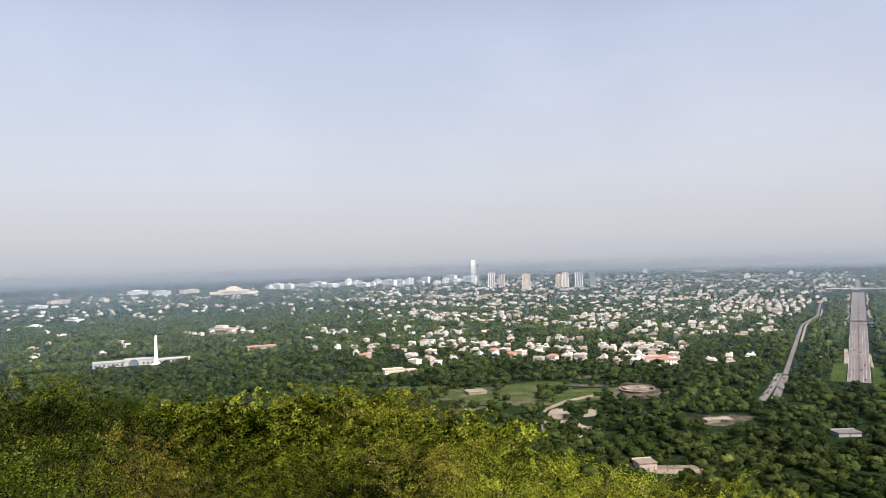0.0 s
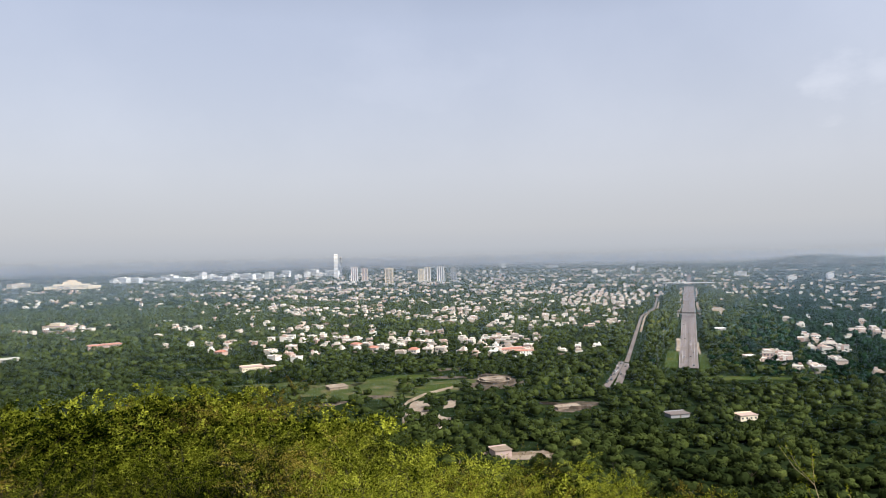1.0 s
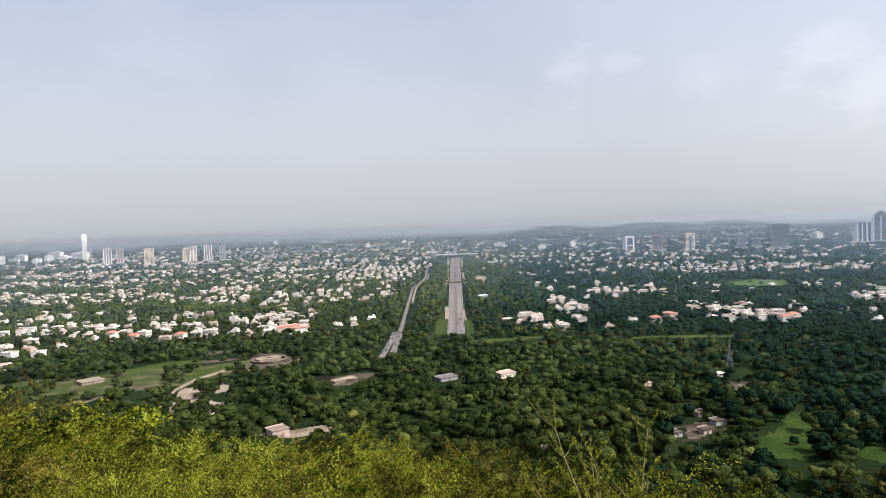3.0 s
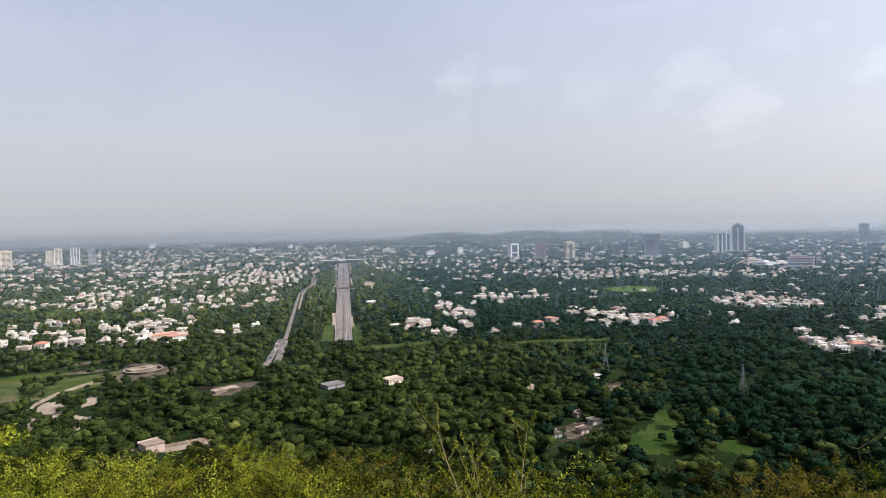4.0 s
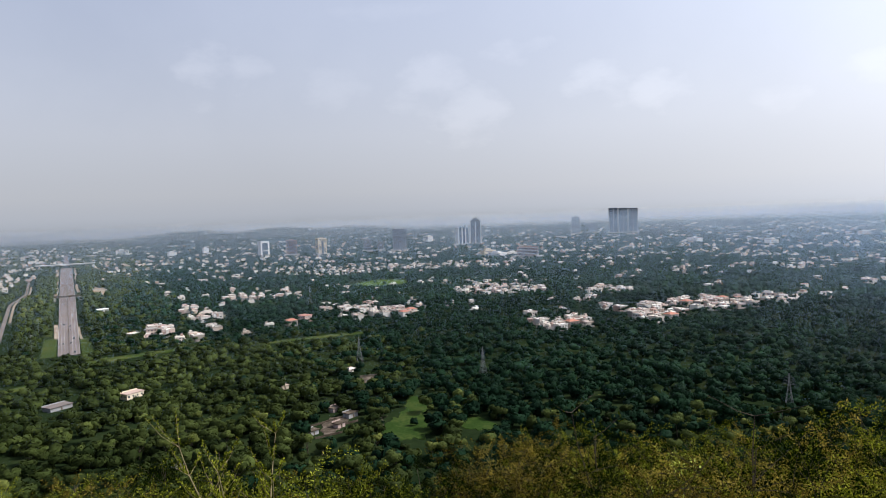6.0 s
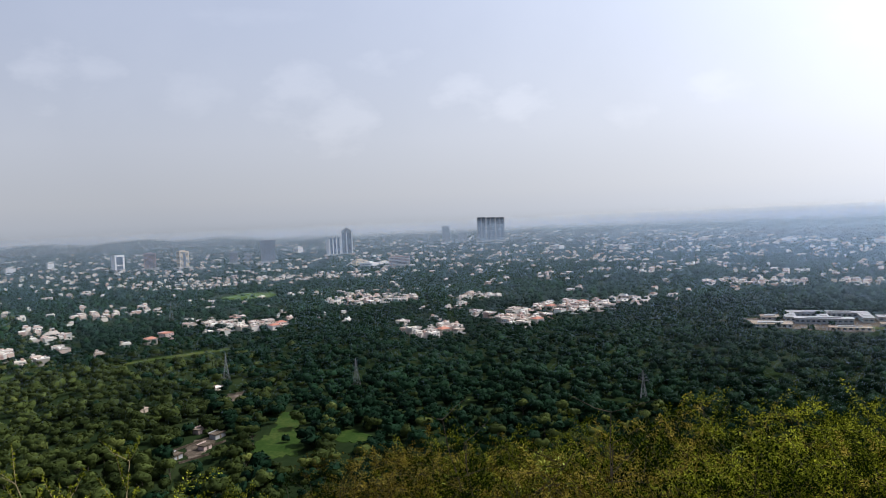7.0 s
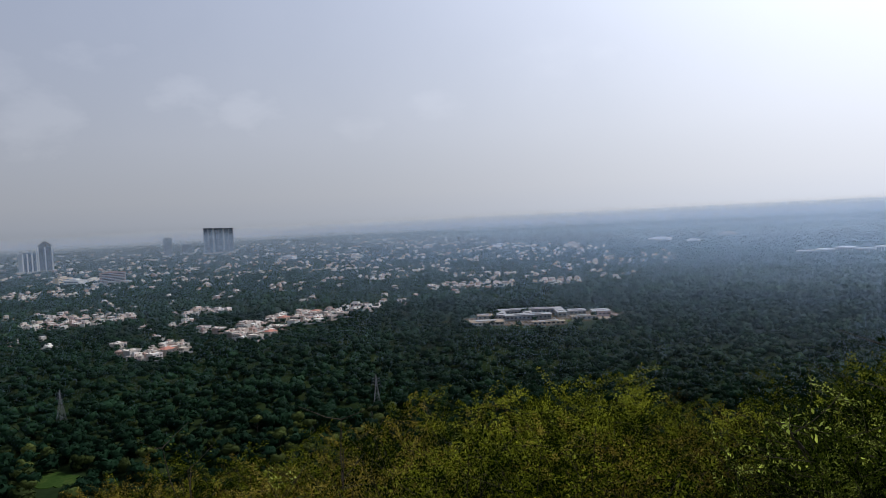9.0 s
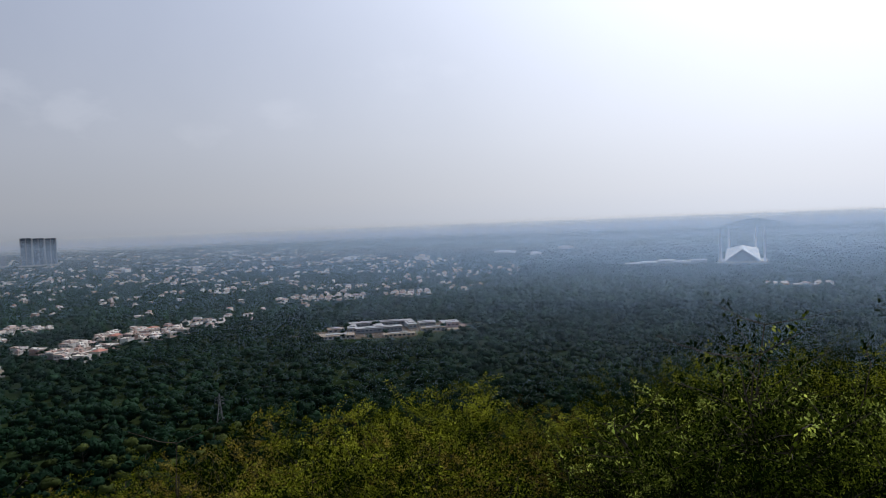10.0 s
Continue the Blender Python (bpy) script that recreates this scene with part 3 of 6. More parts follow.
def far_towers():
    # residential slabs at the far edge of the town
    g = "residential towers"
    tower("apartment_tower", -4.0, 3300, 30, 26, 70, M_PINK, "grey concrete apartment tower with dark recesses", 14, 5, (2.6, 2.6), fins=4, fin_mat=M_WHITE, group=g)
    tower("apartment_tower", -4.85, 3330, 26, 24, 62, M_PINK, "lower grey apartment tower with dark recesses", 12, 5, (2.6, 2.6), fins=3, fin_mat=M_CREAM, group=g)
    tower("apartment_tower", -6.88, 3040, 34, 28, 70, M_CREAM, "cream apartment tower with a dark central stripe", 14, 5, (2.6, 2.6), fins=3, fin_mat=M_CREAM, group=g)
    tower("apartment_tower", -9.55, 3130, 24, 24, 60, M_CREAM, "cream apartment tower with pale fins", 12, 5, (2.6, 2.6), fins=3, group=g)
    tower("apartment_tower", -10.1, 3135, 26, 26, 68, M_CREAM, "taller cream apartment tower with white fins", 13, 5, (2.6, 2.6), fins=3, fin_mat=M_WHITE, group=g)
    tower("apartment_tower", -11.2, 3150, 30, 26, 70, M_GREYCLAD, "pale grey apartment tower with white fins", 14, 5, (2.6, 2.6), fins=4, fin_mat=M_WHITE, group=g)
    tower("apartment_tower", -12.3, 3170, 24, 24, 62, M_GREYCLAD, "dark grey apartment tower with window bands", 12, 5, (2.6, 2.6), fins=3, fin_mat=M_KERB, group=g)
    tower("slim_tower", -2.5, 3750, 20, 20, 124, M_WHITE, "tall slim white tower on the skyline", 16, 5, (2.6, 2.6), M_KERB, fins=2, fin_mat=M_WHITE, group="skyline towers")
    tower("slim_tower", -2.88, 3770, 12, 17, 108, M_GREYCLAD, "tall slim grey tower on the skyline", 14, 5, (2.6, 2.6), group="skyline towers")
    # office towers right of the avenue
    t = tower("office_tower", -45.47, 2593, 24, 22, 50, M_BLUE, "dark glass office tower framed in white", 11, 4, (2.6, 2.2), turn=radians(-20))
    for x0, x1, z0, z1 in ((-17, -11.5, 0, 56), (11.5, 17, 0, 56), (-17, 17, 50, 56), (-17, 17, 20, 23)):
        part("white_frame", box(x0, x1, -13, 13, z0, z1, 0.2), M_WHITE, t, "white concrete frame")
    tower("office_tower", -47.7, 2534, 38, 28, 57, M_PINK, "pinkish brown office block with window bands", 13, 4, (2.8, 1.6))
    t = tower("office_tower", -50.08, 2478, 32, 26, 60, M_CREAM, "cream office tower with a dark glass stripe", 13, 4, (2.2, 1.8), turn=radians(-26))
    part("glass_stripe", box(-3.5, 3.5, -14.2, 14.2, 4, 54), M_BLUE, t, "dark glazed stripe")
    tower("office_tower", -53.9, 2600, 28, 24, 44, M_GREYCLAD, "small dark grey office block", 10, 4, (2.8, 1.8))
    tower("office_tower", -55.0, 2650, 24, 24, 32, M_GREYCLAD, "low grey office block", 7, 4, (2.8, 1.8))
    t = tower("office_tower", -56.6, 2553, 46, 40, 80, M_GREYCLAD, "dark slate office tower flaring at the top", 17, 4, (3.2, 2.6), M_BLUE, fins=7, fin_mat=M_GREYCLAD)
    part("flared_top", box(-28, 28, -25, 25, 72, 84, 0.5), M_GREYCLAD, t)
    t = tower("office_tower", -61.9, 2861, 46, 34, 70, M_BLUE, "blue glass office block with white stripes", 16, 4, (3.0, 2.6), M_BLUE, fins=4, fin_mat=M_WHITE, turn=radians(-42))
    t = tower("spire_tower", -63.0, 2880, 44, 36, 92, M_GREYCLAD, "grey tower with a pointed gable and white edges", 20, 4, (3.0, 2.6), M_BLUE, fins=3, fin_mat=M_WHITE)
    bm = bmesh.new()
    prof = [(-22, 92), (22, 92), (22, 98), (2, 113), (-2, 113), (-22, 98)]
    a = [bm.verts.new((x, -18, z)) for x, z in prof]
    b = [bm.verts.new((x, 18, z)) for x, z in prof]
    bm.faces.new(a), bm.faces.new(b[::-1])
    for i in range(6):
        bm.faces.new((a[i], b[i], b[(i + 1) % 6], a[(i + 1) % 6]))
    part("gable", bm, M_GREYCLAD, t)
    tower("office_tower", -71.3, 3457, 36, 34, 84, M_GREYCLAD, "tall slim dark grey tower", 18, 5, (3.2, 2.8), M_BLUE, fins=4)
    tower("office_tower", -72.7, 3500, 44, 36, 46, M_GREYCLAD, "low dark grey block", 10, 5, (3.2, 2.8), M_BLUE)
    for i, az in enumerate((-74.33, -75.1, -75.87)):
        t = tower("glass_tower", az, 3436, 41, 34, 122 - 2 * i, M_BLUE, "dark blue glass tower, one of three joined by a podium", 26, 5, (4.0, 3.4), M_BLUE, crown=1.5, fins=3, fin_mat=M_GREYCLAD, group="three glass towers", turn=radians(-75))
        for k in range(1, 13):
            part("floor_band", box(-20.9, 20.9, -17.4, 17.4, 9.2 * k, 9.2 * k + 1.2), M_GREYCLAD, t)
    t = tower("slab_block", -67.3, 1899, 58, 22, 30, M_PINK, "long pinkish office slab with horizontal bands", 7, 4, (3.4, 1.4))
    for k in range(8):
        part("floor_band", box(-29.6, 29.6, -11.6, 11.6, 4 * k + 0.4, 4 * k + 1.6), M_WHITE, t)


far_towers()


def monument():
    m = place(22.98, 1020, radians(23))
    BUILT.append((*polar(22.98, 1020), 22))
    t = thing("obelisk", m, "tall tapering white stone obelisk on a stepped base", "monument")
    for i in range(3):
        part("step", box(-7 + i * 1.6, 7 - i * 1.6, -7 + i * 1.6, 7 - i * 1.6, i * 0.7 - 1, i * 0.7 + 0.7, 0.08), M_MARBLE, t)
    bm = bmesh.new()
    v = add_box(bm, -2.4, 2.4, -2.4, 2.4, 2.1, 38.0)
    for q in v:
        if q.co.z > 20:
            q.co.x *= 0.62
            q.co.y *= 0.62
    part("shaft", bm, M_MARBLE, t)
    bm = bmesh.new()
    bmesh.ops.create_cone(bm, cap_ends=True, segments=4, radius1=2.1, radius2=0.1, depth=2.6, matrix=Matrix.Translation((0, 0, 39.2)) @ Matrix.Rotation(math.pi / 4, 4, "Z"))
    part("tip", bm, M_MARBLE, t)
    t = thing("museum", place(24.0, 1034, radians(24)), "long low white museum with arched glass front", "museum")
    BUILT.append((*polar(24.0, 1034), 62))
    part("wall", box(-60, -22, -9, 9, -1, 6.0, 0.15), M_MUSEUM, t)
    part("wall", box(-22, 20, -12, 10, -1, 7.5, 0.15), M_MUSEUM, t)
    part("wall", box(20, 62, -8, 9, -1, 5.0, 0.15), M_MUSEUM, t)
    part("roof", box(-61, -21.5, -10, 10, 6.0, 6.6), M_MUSEUM, t)
    part("roof", box(-22.5, 20.5, -12.6, 10.6, 7.5, 8.2), M_MUSEUM, t)
    part("roof", box(19.5, 63, -9, 10, 5.0, 5.6), M_MUSEUM, t)
    bm = bmesh.new()
    bmesh.ops.create_cone(bm, cap_ends=True, segments=24, radius1=6.5, radius2=6.5, depth=1.2, matrix=Matrix.Translation((-10, -12.2, 2.4)) @ Matrix.Rotation(math.pi / 2, 4, "X"))
    part("arched_window", bm, M_BLUE, t, "round-arched blue glass front")
    for i in range(22):
        x = -57 + i * 5.4
        if -20 < x < 0:
            continue
        yf = -9 if x < -22 else (-12 if x < 20 else -8)
        part("window", box(x - 1.2, x + 1.2, yf - 0.06, yf + 0.1, 1.2, 3.8), M_GLASS, t)


monument()


def mosque():
    """A tent of eight folded white planes between four pencil minarets, on a terrace."""
    cx, cy = polar(-129.5, 1835)
    z = float(lie(cx, cy))
    turn = radians(-129.5)
    t = thing("mosque", Matrix.Translation((cx, cy, z)) @ Matrix.Rotation(turn, 4, "Z"), "white tent-shaped mosque with four slender minarets", "mosque")
    BUILT.append((cx, cy, 95))
    part("terrace", box(-56, 56, -56, 60, -2, 9.0, 0.3), M_KERB, t)
    apex, half = 45.0, 40.0
    for k in range(4):
        rot = Matrix.Rotation(k * math.pi / 2, 3, "Z")
        # each side: two big sloping triangles meeting on a ridge that juts out, and a glazed wall under them
        bm = bmesh.new()
        c0, c1 = Vector((-half, -half, 9)), Vector((half, -half, 9))
        top, ridge = Vector((0, 0, apex)), Vector((0, -half * 0.9, 37))
        for tri in ((c0, ridge, top), (ridge, c1, top)):
            n = (tri[1] - tri[0]).cross(tri[2] - tri[0]).normalized() * 0.9
            up = [bm.verts.new(rot @ (p + n)) for p in tri]
            dn = [bm.verts.new(rot @ (p - n * 0.2)) for p in tri]
            bm.faces.new(up), bm.faces.new(dn[::-1])
            for i in range(3):
                bm.faces.new((up[i], dn[i], dn[(i + 1) % 3], up[(i + 1) % 3]))
        bmesh.ops.recalc_face_normals(bm, faces=bm.faces)
        part("tent_plane", bm, M_MARBLE, t, "folded white marble roof plane")
        bm = bmesh.new()
        tri = [rot @ Vector(p) for p in ((-half + 3, -half + 2.5, 9), (half - 3, -half + 2.5, 9), (0, -half * 0.88 + 1.5, 33))]
        a = [bm.verts.new(p) for p in tri]
        b = [bm.verts.new(p + rot @ Vector((0, 1.0, 0))) for p in tri]
        bm.faces.new(a), bm.faces.new(b[::-1])
        for i in range(3):
            bm.faces.new((a[i], b[i], b[(i + 1) % 3], a[(i + 1) % 3]))
        part("glazed_wall", bm, M_GREYCLAD, t, "grey triangular wall with glazing")
        m = part("minaret", bmesh.new(), M_MARBLE, t, "slender pencil-shaped minaret")
        bm = bmesh.new()
        p = Vector(((-49, -42, 0), (49, -42, 0), (31, 40, 0), (-31, 40, 0))[k])
        for r0, r1, z0, z1 in ((3.6, 3.0, 0, 12), (2.6, 2.4, 12, 62), (3.0, 3.0, 50, 52), (3.0, 3.0, 62, 64), (1.9, 1.7, 64, 74), (1.7, 0.08, 74, 90)):
            bmesh.ops.create_cone(bm, cap_ends=True, segments=8, radius1=r0, radius2=r1, depth=z1 - z0, matrix=Matrix.Translation((p.x, p.y, (z0 + z1) / 2)))
        bm.to_mesh(m.data)
        bm.free()
    # long low court and ramp to the left of the hall
    for i, az in enumerate((-126.3, -125.1, -123.9, -122.6, -121.3)):
        w = thing("court_building", place(az, 1790 + 6 * i, radians(-125)), "low white marble court building with arcades", "building", "court buildings")
        BUILT.append((*polar(az, 1790), 22))
        h = (15.0, 11.0, 14.0, 10.0, 7.0)[i]
        part("wall", box(-19, 19, -9, 9, -1, h, 0.1), M_MARBLE, w)
        part("roof", box(-19.5, 19.5, -9.6, 9.6, h, h + 0.8), M_MARBLE, w)
        for k in range(7):
            part("arch", box(-15 + k * 5 - 1.6, -15 + k * 5 + 1.6, -9.15, -8.9, 0.6, h - 1.4), M_GLASS, w)
    part("ramp", box(-150, -60, -50, -36, -2, 3.0, 0.3), M_MARBLE, t, "long white ramp")


mosque()


def palace():
    m = place(17.1, 3480, radians(17))
    t = thing("palace", m, "broad cream government palace with a raised centre", "palace")
    BUILT.append((*polar(16.9, 3480), 100))
    for x0, x1, y0, h in ((-112, 112, -20, 14), (-76, 70, -26, 22), (-40, 34, -18, 32), (-20, 16, -12, 40)):
        part("wing", box(x0, x1, y0, 25, -2, h, 0.3), M_CREAM, t)
    for k in range(3):
        for i in range(26):
            x = -58 + i * 4.6
            part("window", box(x - 1.3, x + 1.3, -26.1, -25.8, 3 + k * 5, 6 + k * 5), M_GLASS, t)


palace()


def pylon(az, r, h, turn, label):
    """A lattice transmission tower with three pairs of arms."""
    x, y = polar(az, r)
    t = thing("pylon", Matrix.Translation((x, y, float(lie(x, y)))) @ Matrix.Rotation(turn, 4, "Z"), label, "pylon", "transmission pylons")
    w0, w1 = h * 0.11, h * 0.02
    hw = lambda q: w0 + (w1 - w0) * min(1.0, q / (h * 0.72)) if q < h * 0.72 else w1 * (1 - 0.7 * (q / h - 0.72) / 0.28)
    lv = [h * k for k in (0, 0.16, 0.3, 0.42, 0.53, 0.63, 0.72, 0.8, 0.88, 1.0)]
    cs = ((-1, -1), (1, -1), (1, 1), (-1, 1))
    for sx, sy in cs:
        bm = bmesh.new()
        for a, b in zip(lv, lv[1:]):
            add_beam(bm, (sx * hw(a), sy * hw(a), a), (sx * hw(b), sy * hw(b), b), 0.1)
        part("leg", bm, M_STEEL, t)
    bm = bmesh.new()
    for a, b in zip(lv, lv[1:]):
        for i in range(4):
            (ax, ay), (bx, by) = cs[i], cs[(i + 1) % 4]
            add_beam(bm, (ax * hw(a), ay * hw(a), a), (bx * hw(b), by * hw(b), b), 0.045)
            add_beam(bm, (bx * hw(a), by * hw(a), a), (ax * hw(b), ay * hw(b), b), 0.07)
    part("bracing", bm, M_STEEL, t)
    for k, q in enumerate((0.72, 0.8, 0.88)):
        for s in (-1, 1):
            bm = bmesh.new()
            ln = h * (0.14 - 0.02 * k)
            add_beam(bm, (s * w1 * 0.5, -w1 * 0.5, h * q), (s * ln, 0, h * q + 0.3), 0.09)
            add_beam(bm, (s * w1 * 0.5, w1 * 0.5, h * q), (s * ln, 0, h * q + 0.3), 0.09)
            add_beam(bm, (s * w1 * 0.5, 0, h * q + 1.6), (s * ln, 0, h * q + 0.3), 0.07)
            arm = part("arm", bm, M_STEEL, t)
            bm = bmesh.new()
            bmesh.ops.create_cone(bm, cap_ends=True, segments=6, radius1=0.16, radius2=0.16, depth=1.6, matrix=Matrix.Translation((s * ln, 0, h * q - 0.6)))
            part("insulator", bm, M_GLASS, arm)
    BUILT.append((x, y, 5))


pylon(-52.85, 588, 24, 0.9, "grey steel lattice pylon among trees")
pylon(-63.25, 519, 24, 1.0, "grey steel lattice pylon among trees")
pylon(-87.05, 450, 24, 1.4, "grey steel lattice pylon rising from the woodland")
pylon(-49.0, 1010, 30, 0.8, "grey steel lattice pylon among dark trees")


def foot_bridge():
    v = 600.0
    x, y = ave(0, v)
    t = thing("foot_bridge", Matrix.Translation((x, y, float(lie(x, y)))) @ Matrix.Rotation(GRID, 4, "Z"), "dark steel footbridge spanning the avenue", "bridge")
    part("deck", box(-18, 22, -1.6, 1.6, 6.2, 6.8), M_GREYCLAD, t)
    for y0 in (-1.6, 1.5):
        part("railing", box(-18, 22, y0, y0 + 0.1, 6.8, 9.0), M_BARK, t, "dark railing panels")
    part("roof", box(-18, 22, -1.9, 1.9, 9.2, 9.5), M_BARK, t)
    for x0 in (-17, 1.6, 20.4):
        part("pier", box(x0, x0 + 0.9, -0.7, 0.7, -1, 6.2), M_KERB, t)
    for k, x0 in enumerate((-19, 23)):
        part("stair_tower", box(x0 - 2, x0 + 2, -5, 5, -1, 7.0), M_KERB, t)
    x, y = ave(0, 1870)
    t = thing("flyover", Matrix.Translation((x, y, float(lie(x, y)))) @ Matrix.Rotation(GRID, 4, "Z"), "pale concrete flyover crossing the avenue", "bridge")
    part("deck", box(-90, 90, -9, 9, 6.5, 8.2, 0.1), M_KERB, t)
    for y0 in (-9, 8.6):
        part("parapet", box(-90, 90, y0, y0 + 0.4, 8.2, 9.4), M_WHITE, t)
    for i in range(7):
        part("pier", box(-61 + i * 20, -59 + i * 20, -6, 6, -1, 6.5), M_KERB, t)


foot_bridge()

# ---- the town ----
def in_clearing(x, y, grow=1.0):
    hit = np.zeros(np.shape(x), bool)
    for cx, cy, rx, ry, turn in CLEARINGS:
        dx, dy = x - cx, y - cy
        a, b = dx * math.cos(turn) + dy * math.sin(turn), -dx * math.sin(turn) + dy * math.cos(turn)
        hit |= (a / (rx * grow)) ** 2 + (b / (ry * grow)) ** 2 < 1
    return hit


# the edge between wood and town on the right, as a line of places
EDGE = np.array([(300, 800), (520, 560), (640, 420), (730, 320), (840, 215), (950, 70), (1080, -110), (1270, -380), (1480, -660), (1700, -760), (2300, -700), (3600, -300)], float)


def beyond_edge(x, y):
    """How far a place lies on the town's side of the wood's edge."""
    best, side = np.full(np.shape(x), 1e9), np.zeros(np.shape(x))
    for (ax, ay), (bx, by) in zip(EDGE, EDGE[1:]):
        ex, ey = bx - ax, by - ay
        k = np.clip(((x - ax) * ex + (y - ay) * ey) / (ex * ex + ey * ey), 0, 1)
        d = np.hypot(x - ax - k * ex, y - ay - k * ey)
        s = np.sign(ex * (y - ay) - ey * (x - ax))
        side = np.where(d < best, s, side)
        best = np.minimum(best, d)
    return best * side


def smooth_noise(x, y, scale, seed):
    """Slow random variation over the land, 0 to 1."""
    r = np.random.default_rng(seed)
    s = np.zeros(np.shape(x))
    for i in range(5):
        a, p = r.uniform(0, 6.28), r.uniform(0, 6.28)
        f = (1 + 0.6 * i) / scale
        s = s + np.sin((x * math.cos(a) + y * math.sin(a)) * f * 6.28 + p) / (1 + 0.4 * i)
    return 0.5 + 0.5 * s / 2.6


# estates of houses close together: bearing, distance, half width across and along the sight
ESTATES_RIGHT = ((-77.5, 839, 30, 60), (-81.7, 930, 46, 55), (-86.3, 990, 26, 34), (-69.7, 766, 30, 40), (-54.8, 895, 24, 26), (-57.4, 867, 13, 28), (-52.0, 956, 32, 36), (-65.1, 1120, 70, 60), (-73.9, 1088, 44, 26),
                 (-73.8, 872, 34, 9), (-95.7, 1222, 80, 45), (-97.0, 1449, 70, 50), (-102.8, 1238, 42, 40), (-107.6, 1325, 40, 50), (-88.0, 1487, 54, 50), (-84.8, 1870, 74, 90), (-47.1, 1173, 28, 17), (-43.8, 1169, 32, 44), (-133.2, 1285, 46, 16))
ESTATES_LEFT = ((-60.0, 1700, 120, 120), (-54.0, 1680, 110, 120), (-48.0, 1760, 100, 110), (-0.1, 1071, 52, 26), (-4.3, 1007, 32, 13), (-10.0, 976, 24, 16), (-5.0, 1623, 44, 120), (9.1, 1334, 42, 50), (17.8, 1429, 60, 40),
                (-37.6, 857, 13, 34), (-39.3, 1047, 18, 22), (-39.7, 784, 10, 26), (-40.9, 950, 20, 40), (-17.3, 999, 42, 22), (-24.9, 1837, 110, 240), (-13.0, 1500, 60, 90), (-20.5, 1350, 50, 60))


def estate_sites():
    xs, ys = [], []
    for az, r, across, along in ESTATES_RIGHT + ESTATES_LEFT:
        gap = 15.0 if r < 1300 else 18.0
        a, b = np.meshgrid(np.arange(-across, across + 1, gap), np.arange(-along, along + 1, gap * 1.3))
        a, b = a.ravel() + rng.uniform(-4, 4, a.size), b.ravel() + rng.uniform(-4, 4, a.size)
        ok = ((a / (across + 4)) ** 2 + (b / (along + 4)) ** 2 < 1) & (rng.random(a.size) < (0.86 if r < 1300 else 0.5))
        (fx, fy), (rx, ry) = polar(az, 1.0), polar(az - 90, 1.0)
        xs.append(fx * (r + b[ok]) + rx * a[ok])
        ys.append(fy * (r + b[ok]) + ry * a[ok])
    return np.concatenate(xs), np.concatenate(ys)


def before_estate(x, y):
    """On an estate, or close before it as seen from the hill."""
    hit = np.zeros(np.shape(x), bool)
    for az, r, across, along in ESTATES_RIGHT + ESTATES_LEFT:
        (fx, fy), (rx, ry) = polar(az, 1.0), polar(az - 90, 1.0)
        a, b = x * rx + y * ry, x * fx + y * fy - r
        hit |= (np.abs(a) < across + 10) & (b < along) & (b > -along - 45)
    return hit


def house_density(x, y):
    r, az = np.hypot(x, y), np.degrees(np.arctan2(-x, y))
    u, v = to_ave(x, y)
    left = u < 0
    d = np.where(left, np.where(r > 830, 0.72, 0.0), 0.0)
    d = np.where(left & (az > 8), np.where(r < 2300, 0.13, 0.24) * (r > 1000), d)
    d = np.where(left & (az > 3) & (az <= 8), 0.36 * (r > 880), d)
    be = beyond_edge(x, y)
    d = np.where(~left & (be > 8), np.where(r < 1500, 0.28, 0.4), d)
    d = np.where(~left & (az < -36) & (az > -60) & (r > 930) & (r < 1560), 0.22, d)          # dark tree belt round the field
    d = np.where((np.abs(u) < 62) & (r < 2700), 0.0, d)
    d = np.where((u > -105) & (u <= -55) & (r < 1900), 0.0, d)
    d = np.where((u < 150) & (u > 0) & (v < 900), 0.0, d)
    n = 0.6 * smooth_noise(x, y, 420, 11) + 0.4 * smooth_noise(x, y, 130, 12)
    d = d * np.clip((n - 0.36) * 5.0, 0.05, 1.2)
    d = np.where(r > 2700, d * 0.5, d)
    for bx, by, br in BUILT:
        d = np.where(np.hypot(x - bx, y - by) < br + 8, 0, d)
    return np.where(in_clearing(x, y, 1.1), 0, d)


def house_sites():
    us, vs = np.arange(-4200, 4200, 23.0), np.arange(-1400, 3900, 30.0)
    u, v = np.meshgrid(us, vs)
    u, v = u.ravel() + rng.uniform(-10, 10, u.size), v.ravel() + rng.uniform(-12, 12, v.size)
    street = (np.mod(u, 184) < 20) | (np.mod(v, 90) < 14)
    x, y = AVE0.x + AVE_RIGHT.x * u + AVE_DIR.x * v, AVE0.y + AVE_RIGHT.y * u + AVE_DIR.y * v
    r, az = np.hypot(x, y), np.degrees(np.arctan2(-x, y))
    ok = ~street & (r < 4050) & (r > 560) & (az < 36) & (az > -141)
    x, y, r = x[ok], y[ok], r[ok]
    keep = rng.random(len(x)) < house_density(x, y) * np.where(r > 2000, 0.8, 0.95)
    x, y = x[keep], y[keep]
    ex, ey = estate_sites()
    near = np.ones(len(x), bool)
    for i in range(len(ex)):
        near &= np.hypot(x - ex[i], y - ey[i]) > 15
    u, v = to_ave(ex, ey)
    free = ~in_clearing(ex, ey, 1.05) & (np.abs(u) > 30) & (np.abs(u + 74) > 24)
    for bx, by, br in BUILT:
        free &= np.hypot(ex - bx, ey - by) > br + 6
    return np.concatenate([x[near], ex[free]]), np.concatenate([y[near], ey[free]])


